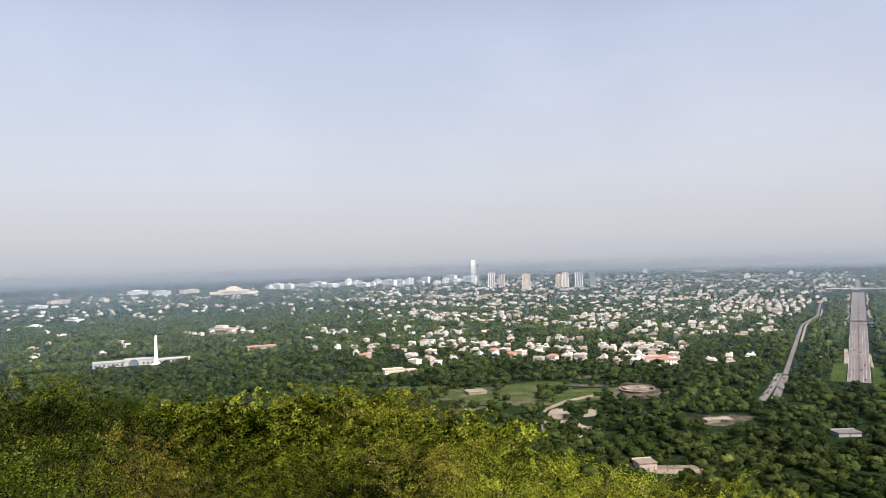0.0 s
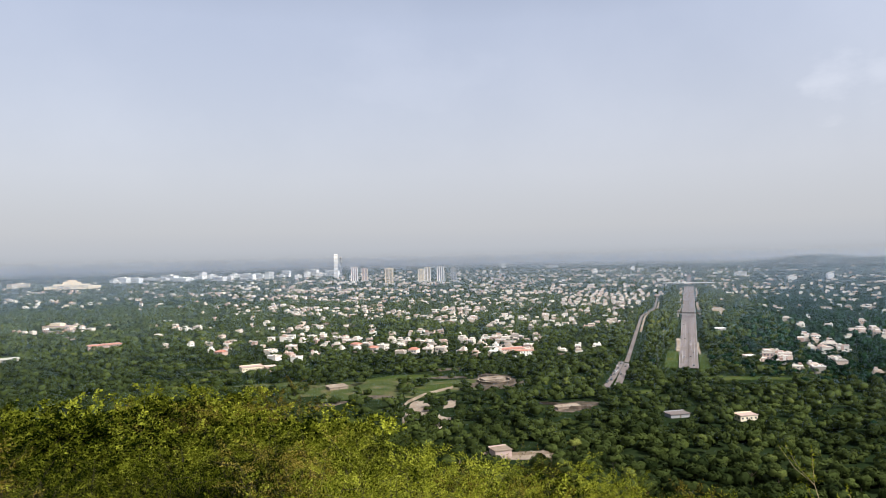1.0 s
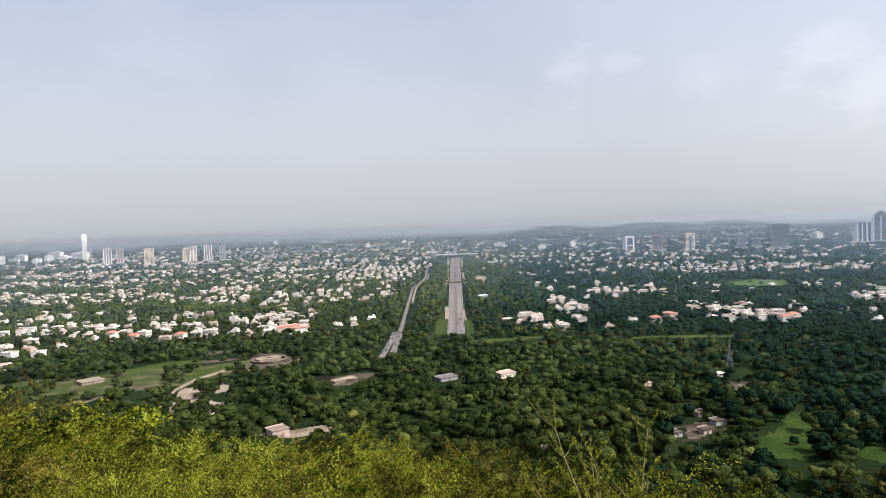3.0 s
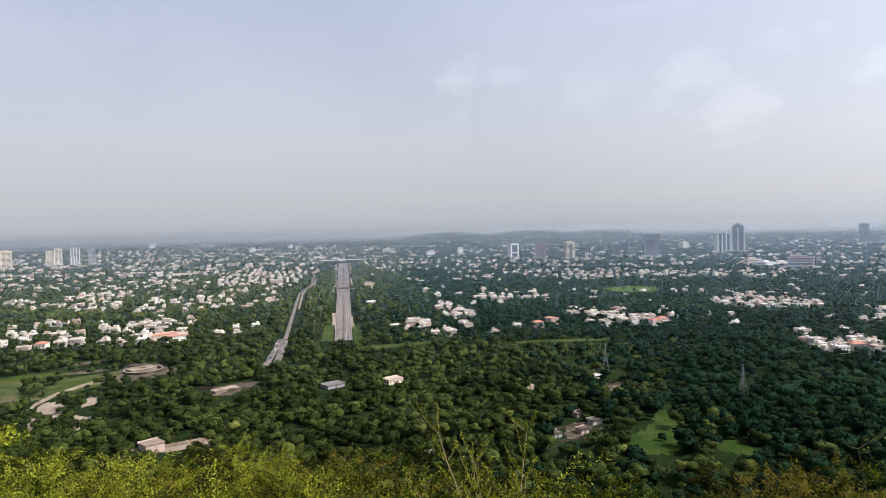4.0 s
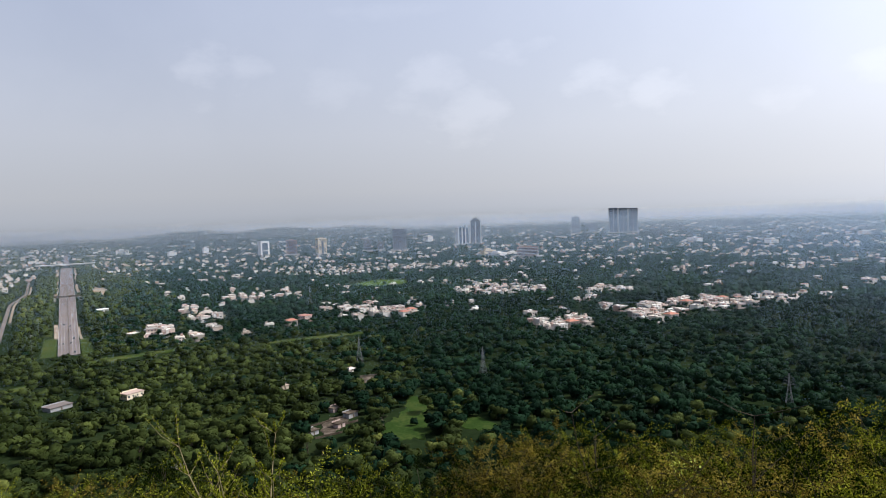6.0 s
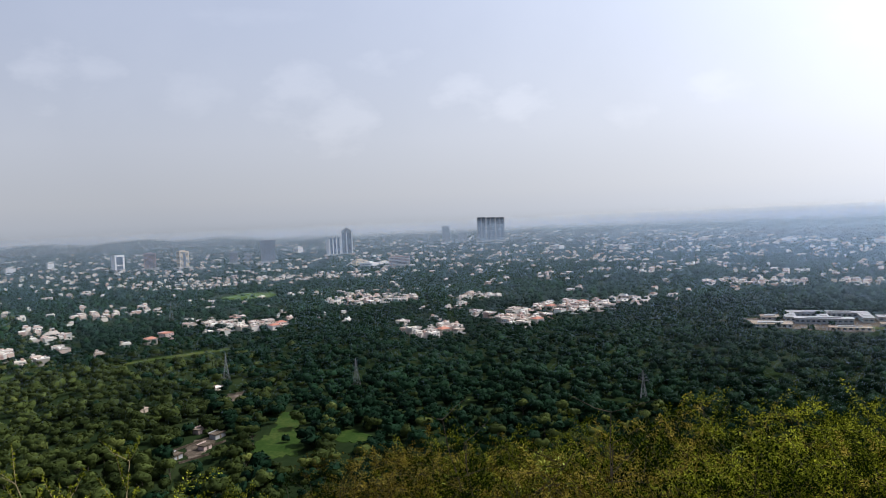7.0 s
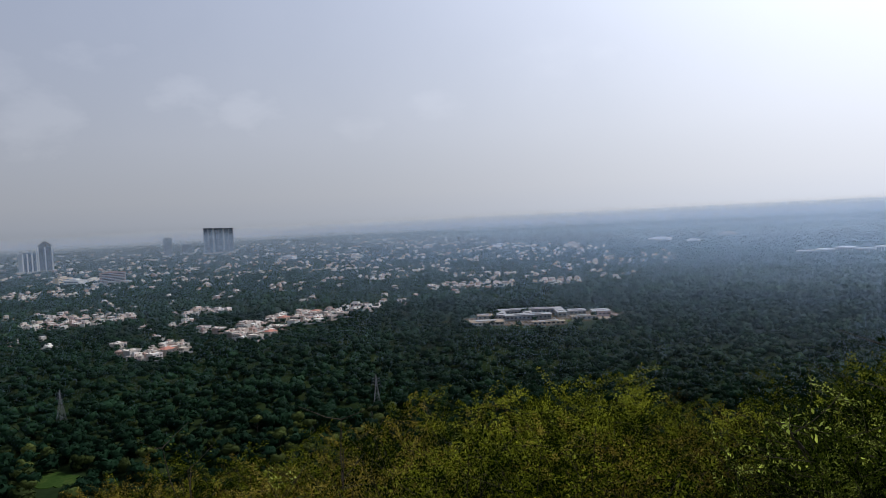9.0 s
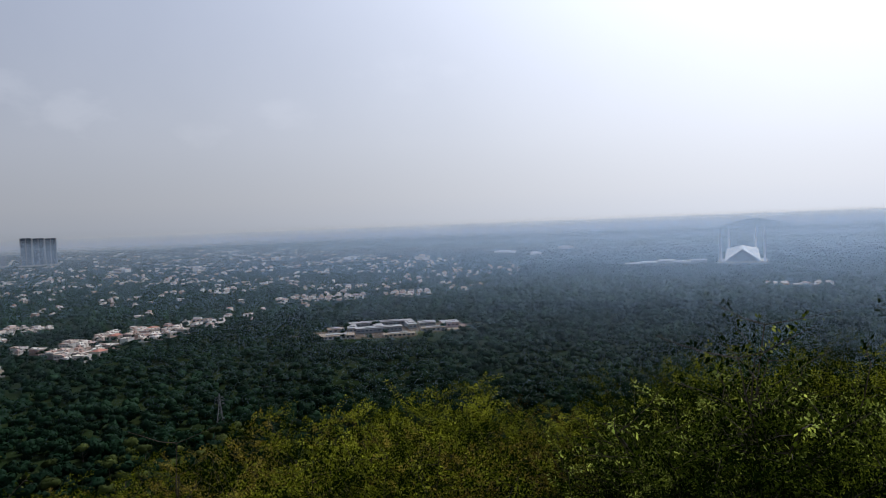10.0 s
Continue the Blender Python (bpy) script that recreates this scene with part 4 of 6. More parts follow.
def house(kind, seed):
    """A villa with two storeys, flat parapeted roofs, a porch, a stair hood and windows: built once, then copied."""
    q = random.Random(seed)
    w, d, h1, h2 = q.uniform(10, 14), q.uniform(10, 13), 3.6, q.uniform(6.8, 7.8)
    t = thing("house", Matrix.Translation((0, 0, -900)), "", "house", "villas of the town")
    part("wall", box(-w / 2, w / 2, -d / 2, d / 2, -1, h1 if kind == 1 else h2, 0.05), M_WALL, t)
    top = h2
    if kind == 1:
        part("upper_floor", box(-w / 2 + q.uniform(0, 3), w / 2 - q.uniform(0, 4), -d / 2 + q.uniform(1.5, 4), d / 2 - 0.4, h1, h2, 0.05), M_WALL, t)
    if kind == 2:
        bm = bmesh.new()
        a = [bm.verts.new(p) for p in ((-w / 2 - 0.6, -d / 2 - 0.6, h2), (w / 2 + 0.6, -d / 2 - 0.6, h2), (w / 2 + 0.6, d / 2 + 0.6, h2), (-w / 2 - 0.6, d / 2 + 0.6, h2))]
        b = [bm.verts.new(p) for p in ((-w * 0.2, 0, h2 + 2.4), (w * 0.2, 0, h2 + 2.4))]
        for f in ((a[0], a[1], b[1], b[0]), (a[1], a[2], b[1]), (a[2], a[3], b[0], b[1]), (a[3], a[0], b[0]), (a[3], a[2], a[1], a[0])):
            bm.faces.new(f)
        part("roof", bm, M_TILE, t, "red tiled hipped roof")
    else:
        bm = bmesh.new()
        add_box(bm, -w / 2 - 0.3, w / 2 + 0.3, -d / 2 - 0.3, d / 2 + 0.3, (h1 if kind == 1 else h2), (h1 if kind == 1 else h2) + 0.25)
        part("roof", bm, M_ROOF, t)
        z = h1 if kind == 1 else h2
        for x0, x1, y0, y1 in ((-w / 2 - 0.3, w / 2 + 0.3, -d / 2 - 0.3, -d / 2 - 0.1), (-w / 2 - 0.3, w / 2 + 0.3, d / 2 + 0.1, d / 2 + 0.3), (-w / 2 - 0.3, -w / 2 - 0.1, -d / 2, d / 2), (w / 2 + 0.1, w / 2 + 0.3, -d / 2, d / 2)):
            part("parapet", box(x0, x1, y0, y1, z + 0.25, z + 1.05), M_WALL, t)
        part("stair_hood", box(w * 0.1, w * 0.35, d * 0.1, d * 0.35, z, h2 + 2.2, 0.04), M_WALL, t)
        bm = bmesh.new()
        bmesh.ops.create_cone(bm, cap_ends=True, segments=8, radius1=0.8, radius2=0.7, depth=1.4, matrix=Matrix.Translation((-w * 0.25, d * 0.2, h2 + 1.2)))
        part("water_tank", bm, M_KERB, t)
    part("porch", box(-w * 0.3, w * 0.15, -d / 2 - 3.2, -d / 2, 2.7, 3.0), M_ROOF, t)
    for s in (-0.28, 0.13):
        part("porch_post", box(w * s - 0.15, w * s + 0.15, -d / 2 - 3.0, -d / 2 - 2.7, -1, 2.7), M_WALL, t)
    for k in range(2):
        for i in range(3):
            c = (i - 1) * w * 0.3
            part("window", box(c - 0.9, c + 0.9, -d / 2 - 0.05, -d / 2 + 0.06, 1.0 + 3.3 * k, 2.5 + 3.3 * k), M_GLASS, t)
    return t


SITE_X, SITE_Y = house_sites()
_r = np.hypot(SITE_X, SITE_Y)
_order = np.argsort(_r)
SITE_X, SITE_Y = SITE_X[_order], SITE_Y[_order]
SITE_Z = lie(SITE_X, SITE_Y)
LABELS = {0: "pale two-storey villa with a flat parapeted roof", 1: "white stepped villa with a roof terrace", 2: "villa with a red tiled hipped roof"}


def villas():
    protos = []
    for i in range(7):
        kind = (0, 1, 1, 0, 2, 1, 0)[i]
        protos.append((house(kind, 40 + i), kind))
    n = 150
    for i in range(min(n, len(SITE_X))):
        t, kind = protos[i % 7] if i % 14 != 11 else protos[1]
        turn = GRID + (i * 7 % 4) * math.pi / 2 + 0.1 * math.sin(i)
        c = copy_thing(t, Matrix.Translation((SITE_X[i], SITE_Y[i], SITE_Z[i])) @ Matrix.Rotation(turn, 4, "Z"))
        c.scale.z = 0.88 if SITE_X[i] > SITE_Y[i] else 1.0
        tagged(c, LABELS[kind])
    for t, _ in protos:
        for o in list(t.children_recursive) + [t]:
            bpy.data.objects.remove(o)
    # the rest of the town, joined: two stacked blocks and a roof hood for each house
    x, y, z = SITE_X[n:], SITE_Y[n:], SITE_Z[n:]
    m = len(x)
    far = np.hypot(x, y)
    cube = np.array([(a, b, c) for c in (0, 1) for b in (-.5, .5) for a in (-.5, .5)], float)
    quads = np.array([(0, 1, 5, 4), (1, 3, 7, 5), (3, 2, 6, 7), (2, 0, 4, 6), (4, 5, 7, 6)])
    vs, fs, mi, base = [], [], [], 0
    turn = GRID + rng.integers(0, 4, m) * math.pi / 2 + rng.normal(0, 0.05, m)
    c, s = np.cos(turn), np.sin(turn)
    k = np.where(far > 2600, 1.25, 1.0)
    w, d, h = rng.uniform(5.5, 12.5, m) * k * np.where(rng.random(m) < 0.12, 1.7, 1.0), rng.uniform(6, 11, m) * k, np.where(rng.random(m) < 0.35, rng.uniform(3.8, 5.2, m), rng.uniform(5.8, 7.8, m)) * np.where(far > 2600, 1.2, 1.0) * np.where(x > y, 0.85, 1.0)
    lots = [(0 * w, 0 * w, w, d, -1 + 0 * h, h), (w * 0.1, d * 0.1, w * 0.55, d * 0.6, h, h + 2.6), (-w * 0.28, d * 0.3, w * 0.2, d * 0.2, h, h + 1.6), (w * 0.45, -d * 0.62, w * 0.5, d * 0.4, -1 + 0 * h, h * 0.5)]
    for li, (ox, oy, bw, bd, z0, z1) in enumerate(lots):
        sel = np.arange(m) if li == 0 else np.nonzero((rng.random(m) < (0.5, 0.45, 0.55)[li - 1]) & (far < 2600))[0]
        lx, ly = cube[None, :, 0] * bw[sel, None] + ox[sel, None], cube[None, :, 1] * bd[sel, None] + oy[sel, None]
        px = x[sel, None] + lx * c[sel, None] - ly * s[sel, None]
        py = y[sel, None] + lx * s[sel, None] + ly * c[sel, None]
        pz = z[sel, None] + z0[sel, None] + cube[None, :, 2] * (z1 - z0)[sel, None]
        vs.append(np.stack([px, py, pz], -1).reshape(-1, 3))
        fs.append((quads[None] + (base + 8 * np.arange(len(sel)))[:, None, None]).reshape(-1, 4))
        roof = np.where(rng.random(len(sel)) < 0.07, 2, 1)
        mi.append(np.stack([0 * roof, 0 * roof, 0 * roof, 0 * roof, roof], -1).ravel())
        base += 8 * len(sel)
    # a dark window band on both long sides of each house nearer than 1700 m
    sel = np.nonzero(far < 1700)[0]
    for side in (-1, 1):
        for row in (0.28, 0.72):
            for wx in (-0.3, 0.02, 0.32):
                bw = w[sel] * 0.16
                lx = np.stack([wx * w[sel] - bw / 2, wx * w[sel] + bw / 2, wx * w[sel] + bw / 2, wx * w[sel] - bw / 2], -1)
                ly = (side * (d[sel] / 2 + 0.06))[:, None] + 0 * lx
                lz = z[sel, None] + h[sel, None] * row + np.array([-0.75, -0.75, 0.75, 0.75])[None]
                px, py = x[sel, None] + lx * c[sel, None] - ly * s[sel, None], y[sel, None] + lx * s[sel, None] + ly * c[sel, None]
                vs.append(np.stack([px, py, lz], -1).reshape(-1, 3))
                fs.append(base + np.arange(4 * len(sel)).reshape(-1, 4))
                mi.append(np.full(len(sel), 3))
                base += 4 * len(sel)
    ob = new("town_houses", mesh_of("town_houses", np.concatenate(vs), np.concatenate(fs), [M_WALL, M_ROOF, M_TILE, M_GLASS], mat_index=np.concatenate(mi)))
    tagged(ob, "hundreds of pale flat-roofed houses among trees", "houses", kind="stuff")


villas()


def big_blocks():
    """Larger white and cream public buildings on the far side of the town."""
    q = random.Random(5)
    spots = []
    for az, r, w, h in ((20.5, 3700, 90, 18), (22.5, 3650, 80, 20), (24.2, 3750, 90, 20),
                        (29.5, 3300, 80, 14), (30.8, 3000, 60, 12), (26.5, 3300, 40, 14), (-16.5, 4300, 40, 22), (-20.5, 4250, 70, 12), (-24, 3700, 60, 14), (-27, 3900, 50, 18),
                        (-35, 3300, 50, 20), (-38.5, 3000, 60, 16), (-41, 3100, 40, 22), (-64.8, 1970, 60, 14), (-64.0, 2050, 40, 18), (-66.0, 2020, 40, 10), (-59.0, 3200, 50, 26), (-80.5, 2600, 50, 14), (-86, 2400, 40, 12),
                        (-92, 2900, 50, 14), (-98, 2700, 60, 12), (-104, 2500, 70, 12), (-111, 2700, 80, 10), (-113.5, 2500, 40, 10), (-116, 2900, 60, 12), (12.5, 1990, 9, 15), (31, 1900, 40, 7), (28.5, 2100, 50, 7), (18, 1500, 60, 6)):
        spots.append((az, r, w, h))
    # the long white row of government offices
    az = -2.2
    while az < 14.5:
        spots.append((az, q.uniform(3720, 3980), q.uniform(36, 84), q.uniform(14, 36)))
        az += q.uniform(0.35, 1.0)
    for i, (az, r, w, h) in enumerate(spots):
        t = thing("public_building", place(az, r, GRID + q.choice((0, math.pi / 2))), "broad pale flat-roofed public building with window rows", "building", "public buildings")
        mat = q.choice((M_WHITE, M_WALL, M_WHITE, M_CREAM)) if r < 3720 else M_WHITE
        d = w * q.uniform(0.35, 0.6)
        BUILT.append((*polar(az, r), w * 0.6))
        part("wall", box(-w / 2, w / 2, -d / 2, d / 2, -2, h), mat, t)
        part("roof", box(-w / 2 - 0.4, w / 2 + 0.4, -d / 2 - 0.4, d / 2 + 0.4, h, h + 0.8), M_ROOF, t)
        part("roof_block", box(-w * q.uniform(0.1, 0.3), w * q.uniform(0.05, 0.3), -d / 4, d / 4, h, h + q.uniform(3, 6)), mat, t)
        if r < 1100:
            windows_on(t, w, d, h, 0, max(1, int(h / 3.6)), 6.0, (2.4, 1.6))
        else:
            for k in range(max(1, int(h / 4))):
                for s in (-1, 1):
                    part("window_band", box(-w * 0.46, w * 0.46, s * (d / 2 + 0.05) - 0.1, s * (d / 2 + 0.05) + 0.1, 1.2 + 4 * k, 2.6 + 4 * k), M_GLASS, t)


big_blocks()


def school():
    """A campus of low white and pink flat-roofed wings round two courts, in a clearing of the wood."""
    cx, cy = polar(-101.0, 815)
    z = float(lie(cx, cy))
    turn = radians(-94)
    base = Matrix.Translation((cx, cy, z)) @ Matrix.Rotation(turn, 4, "Z")
    CLEARINGS.append((cx, cy, 96, 70, turn))
    patch("forecourt", cx, cy, 92, 52, M_YARD, "bare brownish earth round the campus", "forecourt", turn, seed=21)
    px, py, _ = base @ Vector((82, -8, 0))
    patch("sand_court", px, py, 15, 22, M_DIRT, "pale sandy court beside the campus", "court", turn, 0.45, 23)
    px, py, _ = base @ Vector((18, -26, 0))
    patch("dry_lawn", px, py, 34, 9, M_PARK, "dry pale lawn before the campus", "lawn", turn, 0.5, 24)
    for x0, x1, y0, y1, h, mat in ((-84, -44, -34, -12, 3.4, M_MUSEUM), (-40, 14, -8, 4, 6, M_GREYCLAD), (-46, 34, 38, 50, 6, M_GREYCLAD), (-48, -38, 4, 38, 5.5, M_MUSEUM), (24, 34, 4, 38, 5.5, M_MUSEUM), (-16, -6, 4, 38, 5, M_GREYCLAD),
                                   (36, 64, -22, -10, 3.4, M_MUSEUM), (64, 84, -8, 12, 6.5, M_PINK), (-12, 24, -44, -34, 2.6, M_CREAM), (-72, -54, 14, 30, 4, M_MUSEUM), (40, 60, 18, 34, 4.5, M_MUSEUM), (-30, 6, 16, 26, 3, M_MUSEUM)):
        w, d = x1 - x0, y1 - y0
        t = thing("campus_wing", base @ Matrix.Translation(((x0 + x1) / 2, (y0 + y1) / 2, 0)), "low flat-roofed campus wing in %s" % ("pinkish render" if mat is M_PINK else "grey and white render"), "building", "campus wings")
        part("wall", box(-w / 2, w / 2, -d / 2, d / 2, -1, h), mat, t)
        part("roof", box(-w / 2 - 0.7, w / 2 + 0.7, -d / 2 - 0.7, d / 2 + 0.7, h, h + 0.4), M_GREYCLAD if h > 4 else M_DIRT, t, "flat roof slab with overhang")
        part("roof_court", box(-w * 0.3, w * 0.3, -d * 0.2, d * 0.2, h + 0.5, h + 1.2), M_GREYCLAD, t)
        windows_on(t, w, d, h, 0, max(1, int(h / 4)), 4.8, (2.8, 1.7), sides=("f", "l", "r"))


school()


def near_buildings():
    """Small houses, huts and walls in the wood at the foot of the hill."""
    for az, r, w, d, h, mat, roof, lab in ((-15.9, 424, 11, 9, 5.0, M_PINK, M_DIRT, "small pale blockhouse with a flat roof and walled yard"), (-35.1, 548, 14, 8, 4.0, M_CREAM, M_ROOF, "long white bungalow among trees"),
                                           (-30.1, 545, 16, 9, 2.6, M_GREYCLAD, M_ASPHALT, "low grey flat-roofed shed"), (4.4, 800, 24, 12, 5, M_CREAM, M_ROOF, "pale flat-roofed house among trees"), (2.9, 790, 12, 10, 5, M_WALL, M_ROOF, "white flat-roofed house among trees"),
                                           (-15.4, 676, 22, 12, 3, M_DIRT, M_DIRT, "low stone-walled building in a clearing"), (-2.4, 662, 18, 12, 2.4, M_DIRT, M_DIRT, "low brownish building in a clearing"),
                                           (15.06, 1110, 44, 14, 6, M_PINK, M_TILE, "long pinkish building with a red roof"), (-46.5, 520, 7, 4, 2.6, M_WALL, M_ROOF, "small white hut among trees"), (-51.9, 432, 8, 5, 2.8, M_GREYCLAD, M_YARD, "small grey hut in a brown yard"),
                                           (-50.6, 448, 7, 5, 2.4, M_PINK, M_YARD, "small brown hut in a brown yard"), (-52.0, 560, 8, 4, 2.4, M_WALL, M_ROOF, "low white shed beside the meadow"), (-37.97, 371, 5, 4, 2.6, M_WALL, M_KERB, "small white hut at the foot of the hill"),
                                           (-48.6, 402, 7, 5, 2.6, M_GREYCLAD, M_YARD, "grey hut with an earth roof"), (-50.9, 412, 6, 4.5, 2.6, M_PINK, M_YARD, "small brown hut among trees"), (-21.5, 560, 20, 6, 1.8, M_DIRT, M_DIRT, "low pale walls of a ruined court"),
                                           (-17.05, 870, 34, 14, 6, M_WALL, M_TILE, "row houses with red tiled roofs"), (-17.9, 850, 26, 12, 6, M_WALL, M_TILE, "row houses with red tiled roofs"), (-48.53, 862, 12, 12, 8, M_PINK, M_TILE, "brown villa with a red roof"), (-33.4, 1123, 15, 8, 6, M_KERB, M_WHITE, "long pale shed beside the avenue trees"), (-35.8, 847, 12, 26, 4, M_WALL, M_ROOF, "long narrow house among dark trees")):
        t = thing("house", place(az, r, radians(az) * 0.5 + 0.3), lab, "house", "houses in the wood")
        BUILT.append((*polar(az, r), max(w, d) * 0.8))
        if r < 600:          # an open strip before the house, towards the hill
            BUILT.extend((*polar(az, r - ahead), max(w, d) * 0.7) for ahead in (9, 18))
        part("wall", box(-w / 2, w / 2, -d / 2, d / 2, -1, h), mat, t)
        part("roof", box(-w / 2 - 0.5, w / 2 + 0.5, -d / 2 - 0.5, d / 2 + 0.5, h, h + 0.45), roof, t)
        part("parapet", box(-w / 2 - 0.5, w / 2 + 0.5, d / 2 + 0.2, d / 2 + 0.5, h + 0.45, h + 1.1), mat, t)
        if mat is not M_DIRT and h > 3.5 and not (mat is M_PINK and h < 6):
            windows_on(t, w, d, h, 0, max(1, int(h / 3)), 3.4, (1.4, 1.3), sides=("f", "l", "r"))
        part("door", box(-0.6, 0.6, -d / 2 - 0.07, -d / 2 + 0.06, -0.1, 2.1), M_BARK, t)
    # boundary walls and ruins
    for ax, ay, bx, by, lab in ((88, 398, 110, 414, "low pale boundary wall running up to the hut"), (74, 552, 84, 578, "pale retaining wall curving round the car park"), (84, 578, 102, 603, "pale retaining wall curving round the car park"), (102, 603, 134, 629, "pale retaining wall curving round the car park"), (732, 659, 791, 650, "long pale boundary wall beside trees"), (189, 541, 205, 530, "broken pale stone wall of a ruin"), (200, 520, 222, 512, "broken pale stone wall of a ruin"), (296, 258, 316, 249, "low rubble wall of a yard"), (312, 276, 336, 270, "low rubble wall of a yard"), (318, 262, 334, 256, "low rubble wall of a yard"), (121, 408, 150, 405, "low pale wall along a track")):
        L = math.hypot(bx - ax, by - ay)
        t = tagged(new("boundary_wall"), lab, "wall")
        t.matrix_world = Matrix.Translation((ax, ay, float(lie(ax, ay)))) @ Matrix.Rotation(math.atan2(by - ay, bx - ax), 4, "Z")
        n = int(L / 6)
        for i in range(n):
            part("panel", box(i * L / n + 0.25, (i + 1) * L / n - 0.25, -0.15, 0.15, -1, 1.2 if "rubble" in lab else 2.4), M_YARD if "rubble" in lab or "ruin" in lab else M_DIRT, t)
            part("pillar", box(i * L / n - 0.3, i * L / n + 0.3, -0.3, 0.3, -1, 1.4 if "rubble" in lab else 2.8), M_YARD if "rubble" in lab or "ruin" in lab else M_DIRT, t)
        for i in range(0, int(L), 8):
            k = i / L
            BUILT.append((ax + (bx - ax) * k, ay + (by - ay) * k, 13 if "long pale" in lab else 6))


near_buildings()


def ring_wall():
    """A round walled enclosure with stepped banks inside."""
    cx, cy, R = 181.0, 652.0, 16.0
    t = thing("ring_enclosure", Matrix.Translation((cx, cy, float(lie(cx, cy)))), "round stone enclosure with pale rim and brown banks", "enclosure")
    BUILT.append((cx, cy, R + 4))
    n = 22
    for i in range(n):
        a = 2 * math.pi * i / n
        ln = 2 * R * math.sin(math.pi / n)
        o = part("panel", box(-ln / 2, ln / 2, -0.4, 0.4, -1, 2.0, 0.05), M_YARD, t)
        o.matrix_local = Matrix.Rotation(a, 4, "Z") @ Matrix.Translation((0, -R, 0))
        o = part("coping", box(-ln / 2, ln / 2, -0.7, 0.7, 2.0, 2.3, 0.05), M_DIRT, t, "pale stone coping")
        o.matrix_local = Matrix.Rotation(a, 4, "Z") @ Matrix.Translation((0, -R, 0))
    for k in range(4):
        bm = bmesh.new()
        bmesh.ops.create_cone(bm, cap_ends=True, segments=22, radius1=R - 2 - 3.6 * k, radius2=R - 2.6 - 3.6 * k, depth=1.2, matrix=Matrix.Translation((0, 0, 0.2 + 0.9 * k)))
        part("bank", bm, M_YARD, t, "stepped earth bank")


ring_wall()


def car(paint, lab):
    t = thing("car", Matrix.Translation((0, 0, -900)), lab, "car", "cars on the road")
    bm = box(-2.2, 2.2, -0.85, 0.85, 0.35, 0.95, 0.12)
    part("body", bm, paint, t)
    bm = bmesh.new()
    v = add_box(bm, -1.3, 1.2, -0.78, 0.78, 0.95, 1.45)
    for p in v:
        if p.co.z > 1.2:
            p.co.x *= 0.72
            p.co.y *= 0.86
    part("cabin", bm, M_GLASS, t)
    for sx in (-1.35, 1.35):
        for sy in (-0.8, 0.8):
            bm = bmesh.new()
            bmesh.ops.create_cone(bm, cap_ends=True, segments=10, radius1=0.33, radius2=0.33, depth=0.2, matrix=Matrix.Translation((sx, sy, 0.33)) @ Matrix.Rotation(math.pi / 2, 4, "X"))
            part("wheel", bm, M_GLASS, t)
    return t


def traffic():
    q = random.Random(9)
    protos = [car(M_WHITE, "small white saloon car on the asphalt"), car(M_STEEL, "small silver saloon car on the asphalt"), car(M_GLASS, "small dark saloon car on the asphalt")]
    for i in range(38):
        if i < 20:
            u, v = q.choice((-6, -3, 0.2, 4.3, 7.4, 10.4)), q.uniform(10, 1300)
        else:
            u, v = q.choice((-71.5, -69, -62.5, -60)), q.uniform(-110, 14)
        x, y = ave(u, v)
        copy_thing(q.choice(protos), Matrix.Translation((x, y, float(lie(x, y)) + (0.6 if i < 20 else 0.5))) @ Matrix.Rotation(GRID + math.pi / 2, 4, "Z"))
    for t in protos:
        for o in list(t.children_recursive) + [t]:
            bpy.data.objects.remove(o)


traffic()


def light_pole(x, y, h, lab):
    t = thing("light_pole", Matrix.Translation((x, y, float(lie(x, y)) + 0.3)), lab, "light pole", "poles beside the avenue")
    bm = bmesh.new()
    bmesh.ops.create_cone(bm, cap_ends=True, segments=8, radius1=0.3, radius2=0.16, depth=h + 1, matrix=Matrix.Translation((0, 0, h / 2 - 0.5)))
    part("pole", bm, M_STEEL, t)
    part("lamp_head", box(-1.2, 1.2, -0.35, 0.35, h, h + 0.5, 0.05), M_KERB, t)


for u, v in ((-30, 10), (-28, 150)):
    light_pole(*ave(u, v), 22, "tall pale lamp mast beside the avenue")

